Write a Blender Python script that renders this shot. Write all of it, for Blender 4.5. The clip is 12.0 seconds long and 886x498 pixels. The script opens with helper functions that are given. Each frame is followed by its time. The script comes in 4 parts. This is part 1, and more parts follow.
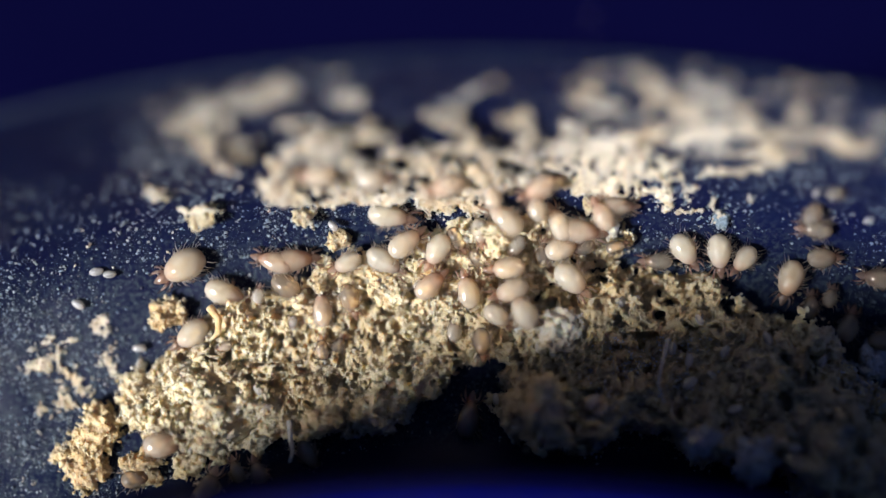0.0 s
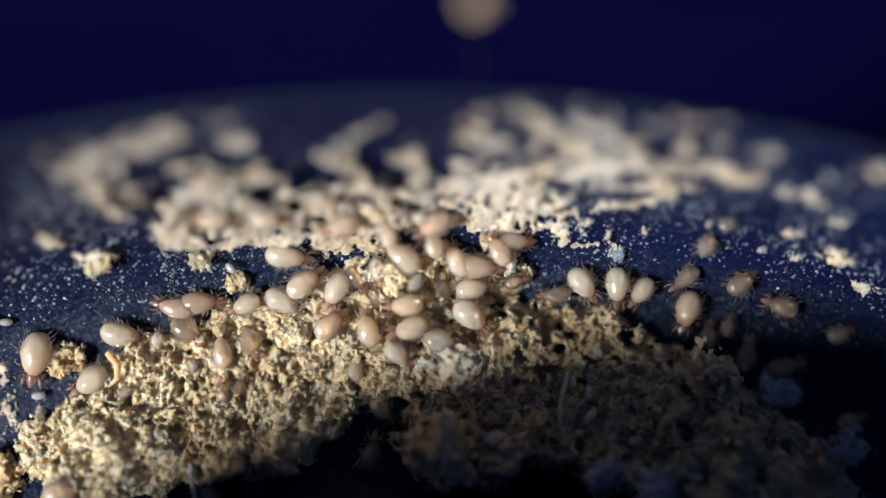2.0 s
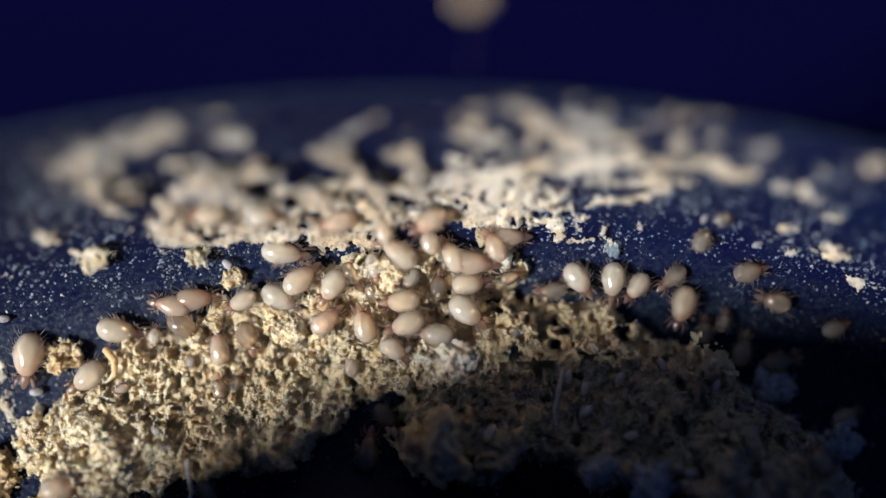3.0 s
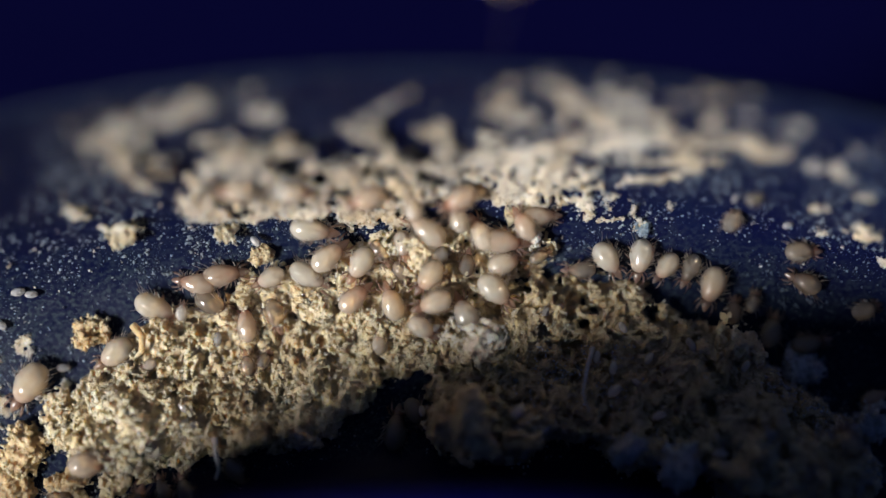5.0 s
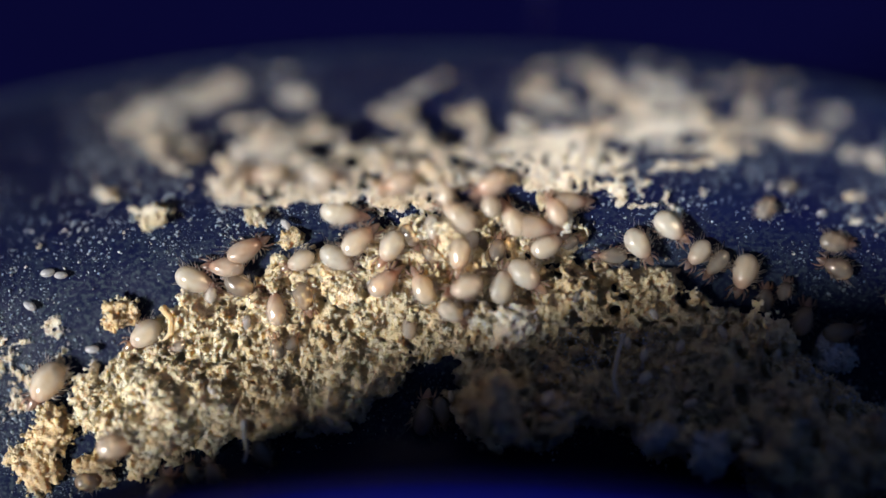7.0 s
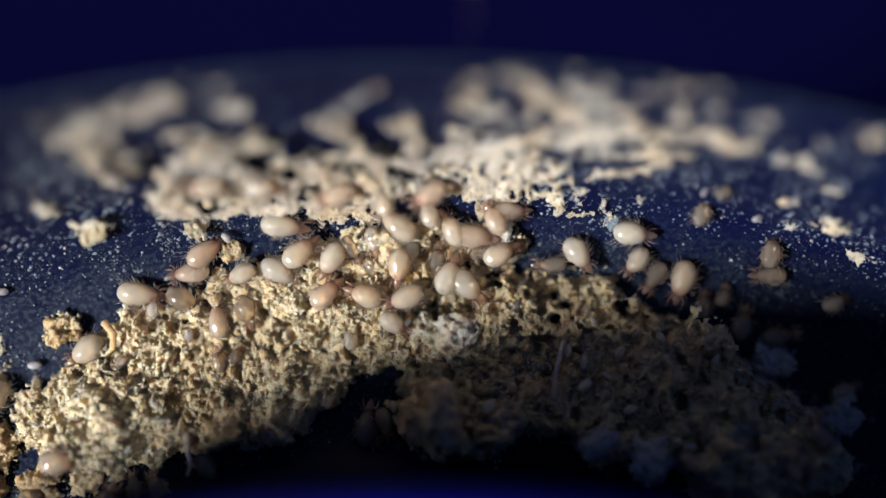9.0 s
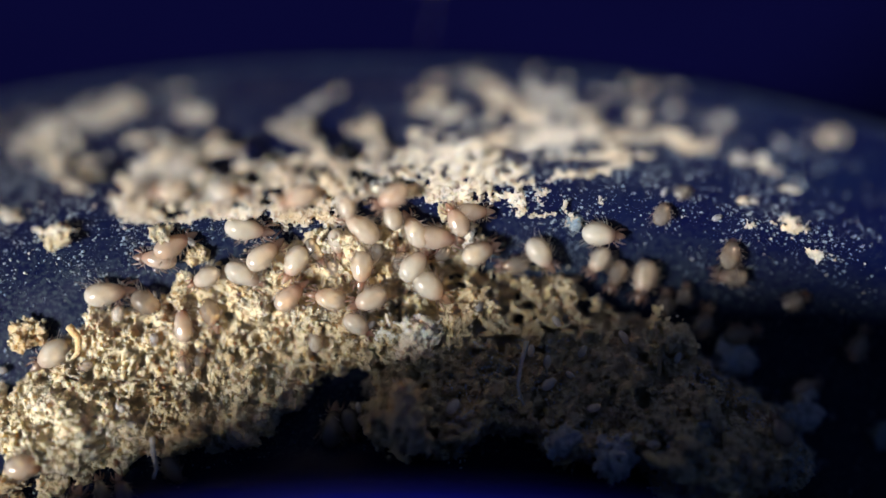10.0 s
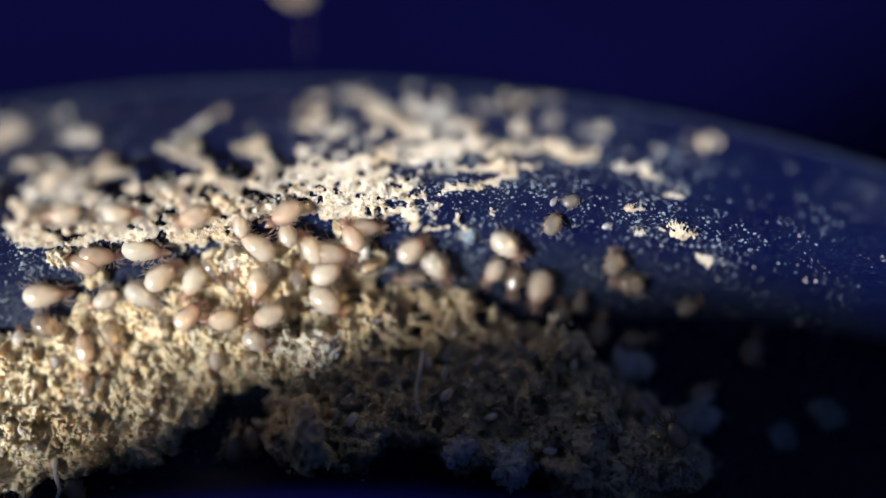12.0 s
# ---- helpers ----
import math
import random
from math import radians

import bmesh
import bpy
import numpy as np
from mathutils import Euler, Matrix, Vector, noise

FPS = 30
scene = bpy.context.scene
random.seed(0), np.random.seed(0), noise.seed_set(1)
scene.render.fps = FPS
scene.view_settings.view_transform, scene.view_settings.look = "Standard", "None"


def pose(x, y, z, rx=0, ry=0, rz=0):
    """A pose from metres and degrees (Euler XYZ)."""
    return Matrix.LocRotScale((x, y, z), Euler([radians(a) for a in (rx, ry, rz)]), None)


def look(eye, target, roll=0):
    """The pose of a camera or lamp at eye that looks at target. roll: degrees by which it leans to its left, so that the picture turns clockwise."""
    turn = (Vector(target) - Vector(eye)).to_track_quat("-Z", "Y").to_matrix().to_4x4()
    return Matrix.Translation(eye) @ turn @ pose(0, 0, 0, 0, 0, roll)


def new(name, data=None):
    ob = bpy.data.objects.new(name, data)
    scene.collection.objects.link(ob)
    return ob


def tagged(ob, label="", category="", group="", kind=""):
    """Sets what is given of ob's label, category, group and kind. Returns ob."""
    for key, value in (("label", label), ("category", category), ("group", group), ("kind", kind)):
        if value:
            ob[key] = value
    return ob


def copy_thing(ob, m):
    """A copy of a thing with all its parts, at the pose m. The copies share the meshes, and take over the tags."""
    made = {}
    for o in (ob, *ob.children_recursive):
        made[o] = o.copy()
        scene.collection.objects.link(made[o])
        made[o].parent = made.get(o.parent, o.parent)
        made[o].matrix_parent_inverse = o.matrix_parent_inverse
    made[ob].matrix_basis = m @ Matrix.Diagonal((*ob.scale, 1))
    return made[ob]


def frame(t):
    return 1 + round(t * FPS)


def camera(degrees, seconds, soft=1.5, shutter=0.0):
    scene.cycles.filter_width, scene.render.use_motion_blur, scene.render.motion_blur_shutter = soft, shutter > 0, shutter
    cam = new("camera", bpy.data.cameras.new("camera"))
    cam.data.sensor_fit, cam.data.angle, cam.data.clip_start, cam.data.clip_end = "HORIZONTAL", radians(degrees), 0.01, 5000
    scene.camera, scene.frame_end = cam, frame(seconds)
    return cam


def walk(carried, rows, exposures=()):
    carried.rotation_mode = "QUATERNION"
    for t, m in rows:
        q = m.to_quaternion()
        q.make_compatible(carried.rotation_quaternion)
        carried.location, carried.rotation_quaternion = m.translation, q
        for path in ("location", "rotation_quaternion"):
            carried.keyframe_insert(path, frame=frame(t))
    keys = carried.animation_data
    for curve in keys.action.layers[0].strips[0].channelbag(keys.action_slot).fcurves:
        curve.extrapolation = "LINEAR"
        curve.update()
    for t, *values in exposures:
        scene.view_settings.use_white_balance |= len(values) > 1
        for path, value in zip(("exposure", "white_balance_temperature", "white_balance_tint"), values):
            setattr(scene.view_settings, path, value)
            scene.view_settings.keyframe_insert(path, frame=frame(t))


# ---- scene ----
# A dark blue plastic cap with a groove round its rim, seen from above; lengths below are in millimetres.
MM = 0.001

# camera and its walk
ROWS = [
    (0.0, 0.000, 0.000, 17.680, 0.00, -0.00, 0.00),
    (0.5, 0.084, -0.009, 17.659, 0.46, -0.98, -0.47),
    (1.0, 0.412, 0.137, 17.674, 0.87, -2.03, -1.21),
    (1.5, 0.516, 0.186, 17.677, 1.00, -2.35, -1.49),
    (2.0, 0.588, 0.120, 17.713, 1.02, -1.85, -1.43),
    (2.5, 0.616, 0.097, 17.738, 0.98, -1.84, -1.53),
    (4.5, 0.711, 0.030, 17.799, 0.84, -1.55, -1.58),
    (5.0, 0.441, -0.001, 17.694, 0.46, -1.41, -1.15),
    (5.5, -0.072, 0.016, 17.466, -0.29, -1.32, -0.46),
    (6.0, -0.001, -0.058, 17.510, -0.20, -1.06, -0.48),
    (6.5, 0.190, -0.012, 17.614, -0.24, -0.73, -0.57),
    (8.5, 0.450, 0.070, 17.553, 0.10, -1.52, -1.07),
    (9.0, 0.613, -0.108, 17.725, 0.63, -1.92, -1.44),
    (9.5, 0.566, -0.214, 17.646, 0.44, -2.39, -1.48),
    (10.0, 0.742, -0.188, 17.851, 0.95, -2.83, -1.99),
    (10.5, 0.960, -0.203, 17.913, 0.95, -2.76, -2.27),
    (11.0, 1.458, -0.409, 18.097, 1.43, -2.99, -3.30),
    (11.5, 1.399, -0.440, 18.076, 1.61, -3.65, -3.48),
    (12.0, 1.595, -0.372, 18.153, 2.01, -3.85, -3.68),
]
cam = camera(32, 12.0, soft=1.4)
cam.data.dof.use_dof = True
cam.data.dof.focus_distance = 17.6 * MM
cam.data.dof.aperture_fstop = 27.5
walk(cam, [(t, pose(x * MM, y * MM, z * MM, rx, ry, rz)) for t, x, y, z, rx, ry, rz in ROWS], exposures=[(0.0, -0.2), (1.0, -0.08), (1.5, -0.33), (2.0, -0.4), (2.5, -0.43), (4.5, -0.55), (5.5, -0.86), (6.5, -0.42), (8.5, -0.5), (10.5, -0.3), (12.0, -0.13)])

# world and lamp
world = bpy.data.worlds.new("dim_room")
scene.world = world
world.use_nodes = True
world.node_tree.nodes["Background"].inputs[0].default_value = (0.21, 0.39, 1.0, 1)
world.node_tree.nodes["Background"].inputs[1].default_value = 0.135
SUN_FROM = Vector((-0.682, -0.3, 0.66))
sun = new("lamp_light", bpy.data.lights.new("lamp_light", "SUN"))
sun.data.energy, sun.data.angle, sun.data.color = 12.0, radians(12), (1.0, 0.965, 0.955)
sun.matrix_world = look(SUN_FROM * 0.2, (0, 0, 0))


# ---- materials ----
def material(name):
    m = bpy.data.materials.new(name)
    m.use_nodes = True
    t = m.node_tree
    return m, t, t.nodes["Principled BSDF"]


def coords(t, scale):
    """Object coordinates, scaled so that 1 is 1/scale millimetres."""
    c, v = t.nodes.new("ShaderNodeTexCoord"), t.nodes.new("ShaderNodeVectorMath")
    v.operation = "SCALE"
    v.inputs["Scale"].default_value = scale * 1000.0
    t.links.new(c.outputs["Object"], v.inputs[0])
    return v.outputs[0]


def noise_node(t, scale, detail=4.0, rough=0.6):
    n = t.nodes.new("ShaderNodeTexNoise")
    n.inputs["Scale"].default_value, n.inputs["Detail"].default_value, n.inputs["Roughness"].default_value = 1.0, detail, rough
    t.links.new(coords(t, scale), n.inputs["Vector"])
    return n.outputs["Fac"]


def ramp(t, fac, *stops):
    r = t.nodes.new("ShaderNodeValToRGB")
    els = r.color_ramp.elements
    while len(els) < len(stops):
        els.new(0.5)
    for e, (p, c) in zip(els, stops):
        e.position, e.color = p, (*c, 1) if len(c) == 3 else c
    t.links.new(fac, r.inputs[0])
    return r.outputs[0]


def mix(t, fac, a, b, kind="MIX"):
    m = t.nodes.new("ShaderNodeMix")
    m.data_type, m.blend_type = "RGBA", kind
    for key, v in ((0, fac), (6, a), (7, b)):
        if isinstance(v, (int, float)):
            m.inputs[key].default_value = v
        elif isinstance(v, tuple):
            m.inputs[key].default_value = (*v, 1)
        else:
            t.links.new(v, m.inputs[key])
    return m.outputs[2]


def bump(t, b, height, mm, strength=1.0):
    n = t.nodes.new("ShaderNodeBump")
    n.inputs["Distance"].default_value, n.inputs["Strength"].default_value = mm * MM, strength
    t.links.new(height, n.inputs["Height"])
    t.links.new(n.outputs[0], b.inputs["Normal"])


def random_tone(t, lo, hi):
    """A grey between lo and hi, by object and by loose piece."""
    o, g, a = t.nodes.new("ShaderNodeObjectInfo"), t.nodes.new("ShaderNodeNewGeometry"), t.nodes.new("ShaderNodeMath")
    a.operation = "ADD"
    t.links.new(o.outputs["Random"], a.inputs[0])
    t.links.new(g.outputs["Random Per Island"], a.inputs[1])
    f = t.nodes.new("ShaderNodeMath")
    f.operation = "FRACT"
    t.links.new(a.outputs[0], f.inputs[0])
    return ramp(t, f.outputs[0], (0.0, lo), (1.0, hi))


def plastic_material():
    m, t, b = material("blue_plastic")
    big = noise_node(t, 0.9, 5)
    fine = noise_node(t, 14.0, 6, 0.7)
    base = mix(t, ramp(t, big, (0.4, (0, 0, 0)), (0.66, (1, 1, 1))), (0.0007, 0.0018, 0.02), (0.0013, 0.004, 0.0235))
    base = mix(t, ramp(t, fine, (0.52, (0, 0, 0)), (0.74, (0.06, 0.06, 0.06))), base, (0.1, 0.15, 0.2))
    # a film of dust lies where the plastic faces up
    geo, sep, lie = t.nodes.new("ShaderNodeNewGeometry"), t.nodes.new("ShaderNodeSeparateXYZ"), t.nodes.new("ShaderNodeMapRange")
    t.links.new(geo.outputs["Normal"], sep.inputs[0])
    t.links.new(sep.outputs[2], lie.inputs[0])
    lie.inputs[1].default_value, lie.inputs[2].default_value = 0.68, 0.93
    film = mix(t, 1.0, lie.outputs[0], ramp(t, noise_node(t, 1.7, 6, 0.65), (0.38, (0.05, 0.05, 0.05)), (0.7, (0.4, 0.4, 0.4))), "MULTIPLY")
    base = mix(t, film, base, (0.0036, 0.0085, 0.02))
    grit = mix(t, 1.0, lie.outputs[0], ramp(t, noise_node(t, 20.0, 3, 0.6), (0.47, (0, 0, 0)), (0.64, (0.75, 0.75, 0.75))), "MULTIPLY")
    base = mix(t, grit, base, (0.03, 0.044, 0.055))
    t.links.new(base, b.inputs["Base Color"])
    t.links.new(ramp(t, fine, (0.3, (0.38, 0.38, 0.38)), (0.7, (0.62, 0.62, 0.62))), b.inputs["Roughness"])
    b.inputs["Specular IOR Level"].default_value = 0.12
    bump(t, b, fine, 0.012, 0.6)
    return m


def table_material():
    m, t, b = material("navy_cloth")
    n = noise_node(t, 0.15, 4)
    t.links.new(ramp(t, n, (0.3, (0.0011, 0.0011, 0.0125)), (0.7, (0.0016, 0.0016, 0.0185))), b.inputs["Base Color"])
    b.inputs["Roughness"].default_value, b.inputs["Specular IOR Level"].default_value = 0.9, 0.0
    return m


def crust_material(name, pale, tan, brown, sub=0.8):
    m, t, b = material(name)
    a, c = noise_node(t, 1.6, 5), noise_node(t, 11.0, 6, 0.65)
    col = mix(t, ramp(t, a, (0.36, (0, 0, 0)), (0.66, (1, 1, 1))), pale, tan)
    col = mix(t, ramp(t, noise_node(t, 0.55, 4), (0.42, (0, 0, 0)), (0.62, (0.55, 0.55, 0.55))), col, tan)
    col = mix(t, ramp(t, c, (0.56, (0, 0, 0)), (0.74, (1, 1, 1))), col, brown)
    col = mix(t, 0.5, col, random_tone(t, (0.62, 0.56, 0.48), (1, 1, 1)), "MULTIPLY")
    t.links.new(col, b.inputs["Base Color"])
    b.inputs["Roughness"].default_value = 0.75
    b.inputs["Specular IOR Level"].default_value = 0.25
    b.inputs["Subsurface Weight"].default_value = sub
    b.inputs["Subsurface Radius"].default_value = (0.16 * MM, 0.12 * MM, 0.075 * MM)
    b.inputs["Subsurface Scale"].default_value = 1.0
    bump(t, b, noise_node(t, 24.0, 6, 0.75), 0.035)
    return m


def mite_material(name, tint, deep, clear=0.3, glow=0.35, front=None, wet=0.12, milk=0.26):
    """Frosty, half see-through skin with a thin wet gloss, its rim lightened by sheen."""
    m, t, b = material(name)
    n = noise_node(t, 4.0, 5, 0.65)
    col = mix(t, ramp(t, n, (0.38, (0, 0, 0)), (0.66, (1, 1, 1))), tint, deep)
    if front:
        c, sep = t.nodes.new("ShaderNodeTexCoord"), t.nodes.new("ShaderNodeSeparateXYZ")
        t.links.new(c.outputs["Object"], sep.inputs[0])
        k = t.nodes.new("ShaderNodeMapRange")
        k.inputs[1].default_value, k.inputs[2].default_value = 0.0, 0.34 * MM
        t.links.new(sep.outputs[0], k.inputs[0])
        col = mix(t, k.outputs[0], col, front)
    col = mix(t, 0.7, col, random_tone(t, (0.8, 0.72, 0.66), (1, 1, 1)), "MULTIPLY")
    t.links.new(col, b.inputs["Base Color"])
    b.inputs["Roughness"].default_value, b.inputs["Specular IOR Level"].default_value = 0.6, 0.0
    b.inputs["Subsurface Weight"].default_value = 1.0
    b.inputs["Subsurface Radius"].default_value = (0.55 * MM, 0.52 * MM, 0.48 * MM)
    b.inputs["Subsurface Scale"].default_value = 1.0
    b.inputs["Subsurface Anisotropy"].default_value = 0.6
    # the sheen stands in for light glowing through the body's rim
    b.inputs["Sheen Weight"].default_value, b.inputs["Sheen Roughness"].default_value = 0.5, 0.3
    t.links.new(col, b.inputs["Sheen Tint"])
    lucent, see, gloss = (t.nodes.new("ShaderNodeBsdf" + k) for k in ("Translucent", "Transparent", "Glossy"))
    fres = t.nodes.new("ShaderNodeFresnel")
    fres.inputs["IOR"].default_value = 1.6
    gloss.inputs["Roughness"].default_value = wet
    t.links.new(col, lucent.inputs["Color"])
    see.inputs["Color"].default_value = (1.0, 0.87, 0.7, 1)
    blur = t.nodes.new("ShaderNodeBsdfRefraction")
    blur.inputs["Roughness"].default_value, blur.inputs["IOR"].default_value = 0.3, 1.2
    blur.inputs["Color"].default_value = (1.0, 0.9, 0.78, 1)
    # faint wrinkles break the gloss into a few spots
    rel = t.nodes.new("ShaderNodeBump")
    rel.inputs["Distance"].default_value, rel.inputs["Strength"].default_value = 0.02 * MM, 0.3
    t.links.new(noise_node(t, 6.0, 3, 0.5), rel.inputs["Height"])
    for q in (b, gloss, fres):
        t.links.new(rel.outputs[0], q.inputs["Normal"])
    out = b.outputs[0]
    for fac, node in ((glow, lucent), (milk, blur), (clear, see), (fres.outputs[0], gloss)):
        x = t.nodes.new("ShaderNodeMixShader")
        if isinstance(fac, float):
            x.inputs[0].default_value = fac
        else:
            t.links.new(fac, x.inputs[0])
        t.links.new(out, x.inputs[1])
        t.links.new(node.outputs[0], x.inputs[2])
        out = x.outputs[0]
    t.links.new(out, t.nodes["Material Output"].inputs["Surface"])
    return m


def plug_material():
    m, t, b = material("clean_blue_plastic")
    n = noise_node(t, 0.7, 4)
    t.links.new(ramp(t, n, (0.3, (0.003, 0.006, 0.19)), (0.7, (0.005, 0.01, 0.28))), b.inputs["Base Color"])
    b.inputs["Roughness"].default_value, b.inputs["Specular IOR Level"].default_value = 0.6, 0.02
    bump(t, b, noise_node(t, 6.0, 4), 0.01, 0.5)
    return m


PLASTIC = plastic_material()
PLUG = plug_material()
TABLE = table_material()
CRUST = crust_material("food_crust", (0.74, 0.64, 0.44), (0.6, 0.47, 0.28), (0.3, 0.19, 0.09))
DEPOSIT = crust_material("dried_deposit", (0.8, 0.76, 0.64), (0.66, 0.53, 0.36), (0.34, 0.21, 0.09))
MOULD = crust_material("pale_mould", (0.6, 0.63, 0.66), (0.46, 0.48, 0.5), (0.26, 0.27, 0.27))
ORANGE = crust_material("toasted_crumb", (0.66, 0.52, 0.32), (0.52, 0.37, 0.19), (0.22, 0.12, 0.05))
DUST = crust_material("pale_dust", (0.29, 0.37, 0.41), (0.18, 0.24, 0.28), (0.09, 0.125, 0.15))
CREAM = mite_material("mite_cream", (1.0, 0.81, 0.61), (0.99, 0.72, 0.51), 0.4, 0.06, (0.95, 0.5, 0.36))
ROSY = mite_material("mite_rosy", (1.0, 0.71, 0.54), (0.97, 0.6, 0.44), 0.46, 0.06, (0.92, 0.37, 0.26))
GREY = mite_material("mite_grey", (0.84, 0.7, 0.55), (0.72, 0.58, 0.45), 0.72, 0.08, (0.72, 0.4, 0.3), milk=0.4)
LIMB = mite_material("mite_limb", (0.84, 0.46, 0.35), (0.75, 0.36, 0.26), 0.4, 0.5)
HAIR = mite_material("mite_hair", (0.95, 0.87, 0.76), (0.9, 0.8, 0.7), 0.2, 0.3)
EGG = mite_material("mite_egg", (0.88, 0.88, 0.84), (0.8, 0.8, 0.77), 0.3, 0.1)


# ---- building helpers ----
def mesh_of(name, verts, faces, mat, smooth=True):
    me = bpy.data.meshes.new(name)
    me.from_pydata([tuple(v) for v in np.asarray(verts) * MM], [], faces)
    me.materials.append(mat)
    if smooth:
        me.shade_smooth()
    me.update()
    return me


def part(name, verts, faces, mat, parent=None, label="", smooth=True):
    """One mesh object from vertices in millimetres, under parent if there is one."""
    ob = new(name, mesh_of(name, verts, faces, mat, smooth))
    ob.parent = parent
    return tagged(ob, label)


def grid_faces(nu, nv, wrap=False):
    out = []
    for i in range(nu - (0 if wrap else 1)):
        a, b = i * nv, ((i + 1) % nu) * nv
        for j in range(nv - 1):
            out.append((a + j, b + j, b + j + 1, a + j + 1))
    return out


def tube(points, radii, n=6):
    """Vertices and faces of a closed tapering tube."""
    v, f = [], []
    pts = [Vector(p) for p in points]
    for i, p in enumerate(pts):
        d = (pts[min(i + 1, len(pts) - 1)] - pts[max(i - 1, 0)]).normalized()
        a = d.orthogonal().normalized()
        b = d.cross(a)
        for k in range(n):
            w = 2 * math.pi * k / n
            v.append(p + (a * math.cos(w) + b * math.sin(w)) * radii[i])
    for i in range(len(pts) - 1):
        for k in range(n):
            f.append((i * n + k, i * n + (k + 1) % n, (i + 1) * n + (k + 1) % n, (i + 1) * n + k))
    f.append(tuple(range(n))[::-1])
    f.append(tuple(range((len(pts) - 1) * n, len(pts) * n)))
    return v, f


# -- shape --
CX, CY = 0.43, -17.3
PROFILE = [(0.0, 4.68), (10.0, 4.7), (14.4, 4.7), (14.86, 4.62), (15.1, 4.42), (15.2, 4.15), (15.14, 3.7), (14.9, 3.0), (14.8, 2.0), (14.78, 1.0), (14.85, 0.3), (15.1, 0.0), (15.6, -0.16), (16.4, -0.3),
           (17.0, -0.25), (17.5, -0.1), (17.9, 0.2), (18.2, 0.55), (18.5, 1.1), (18.8, 1.75), (19.0, 2.2), (19.12, 2.55), (19.2, 2.68), (19.28, 2.6), (19.32, 2.3), (19.36, 0.0), (19.4, -3.0), (18.6, -3.6), (13.0, -4.0), (12.8, -60.0)]


def profile_fine(step=0.04):
    p = np.array(PROFILE)
    s = np.r_[0, np.cumsum(np.hypot(*np.diff(p, axis=0).T))]
    q = np.arange(0, s[-1], step)
    r, z = np.interp(q, s, p[:, 0]), np.interp(q, s, p[:, 1])
    k = np.ones(9) / 9
    rs, zs = r.copy(), z.copy()
    rs[4:-4], zs[4:-4] = np.convolve(r, k, "valid"), np.convolve(z, k, "valid")
    return q, rs, zs


PS, PR, PZ = profile_fine()
LIP = int(np.argmax(np.where(PR > 18, PZ, -99)))
SKIRT = int(np.argmax((PZ < -3.95) & (PS > 20)))
FOOT = int(np.argmin(np.where((PZ < 2.5) & (PS > 12) & (PZ > -1), PR, 99)))


def plastic_z(x, y):
    return np.interp(np.hypot(np.asarray(x) - CX, np.asarray(y) - CY), PR[FOOT:LIP], PZ[FOOT:LIP])


def hash01(*k):
    h = np.zeros_like(np.asarray(k[0], dtype=np.int64)) + 374761393
    for i, v in enumerate(k):
        h = (h ^ (np.asarray(v, dtype=np.int64) * (668265263 + 2 * i * 1013904223))) & 0xFFFFFFFF
        h = ((h ^ (h >> 13)) * 1274126177) & 0xFFFFFFFF
        h = h ^ (h >> 16)
    return (h & 0xFFFFFF) / float(0x1000000)


def vnoise(x, y, seed=0):
    xi, yi = np.floor(x).astype(np.int64), np.floor(y).astype(np.int64)
    fx, fy = x - xi, y - yi
    fx, fy = fx * fx * (3 - 2 * fx), fy * fy * (3 - 2 * fy)
    a, b = hash01(xi, yi, seed + xi * 0), hash01(xi + 1, yi, seed + xi * 0)
    c, e = hash01(xi, yi + 1, seed + xi * 0), hash01(xi + 1, yi + 1, seed + xi * 0)
    return (a * (1 - fx) + b * fx) * (1 - fy) + (c * (1 - fx) + e * fx) * fy


def fbm(x, y, scale, octaves=4, seed=0, gain=0.5):
    out, amp, tot = 0.0, 1.0, 0.0
    for o in range(octaves):
        out = out + amp * vnoise(x * scale * 2 ** o + 17.3 * o, y * scale * 2 ** o - 9.1 * o, seed + o)
        tot, amp = tot + amp, amp * gain
    return out / tot * 2 - 1


def vnoise3(x, y, z, seed=0):
    xi, yi, zi = (np.floor(q).astype(np.int64) for q in (x, y, z))
    fx, fy, fz = x - xi, y - yi, z - zi
    fx, fy, fz = (q * q * (3 - 2 * q) for q in (fx, fy, fz))
    out = 0.0
    for i in (0, 1):
        for j in (0, 1):
            for k in (0, 1):
                w = (fx if i else 1 - fx) * (fy if j else 1 - fy) * (fz if k else 1 - fz)
                out = out + w * hash01(xi + i, yi + j, zi + k, seed + xi * 0)
    return out


def fbm3(x, y, z, scale, octaves=3, seed=0, gain=0.5):
    out, amp, tot = 0.0, 1.0, 0.0
    for o in range(octaves):
        k = scale * 2 ** o
        out = out + amp * vnoise3(x * k + 3.7 * o, y * k - 5.1 * o, z * k + 1.9 * o, seed + o)
        tot, amp = tot + amp, amp * gain
    return out / tot * 2 - 1


def worley(x, y, scale, seed=0):
    """Distance to the nearest and next cell point, in cells."""
    x, y = x * scale, y * scale
    xi, yi = np.floor(x).astype(np.int64), np.floor(y).astype(np.int64)
    d1, d2 = np.full(np.shape(x), 9.0), np.full(np.shape(x), 9.0)
    for i in (-1, 0, 1):
        for j in (-1, 0, 1):
            px = xi + i + hash01(xi + i, yi + j, seed + xi * 0)
            py = yi + j + hash01(xi + i, yi + j, seed + 77 + xi * 0)
            dd = np.hypot(px - x, py - y)
            d2 = np.where(dd < d1, d1, np.minimum(d2, dd))
            d1 = np.minimum(d1, dd)
    return d1, d2


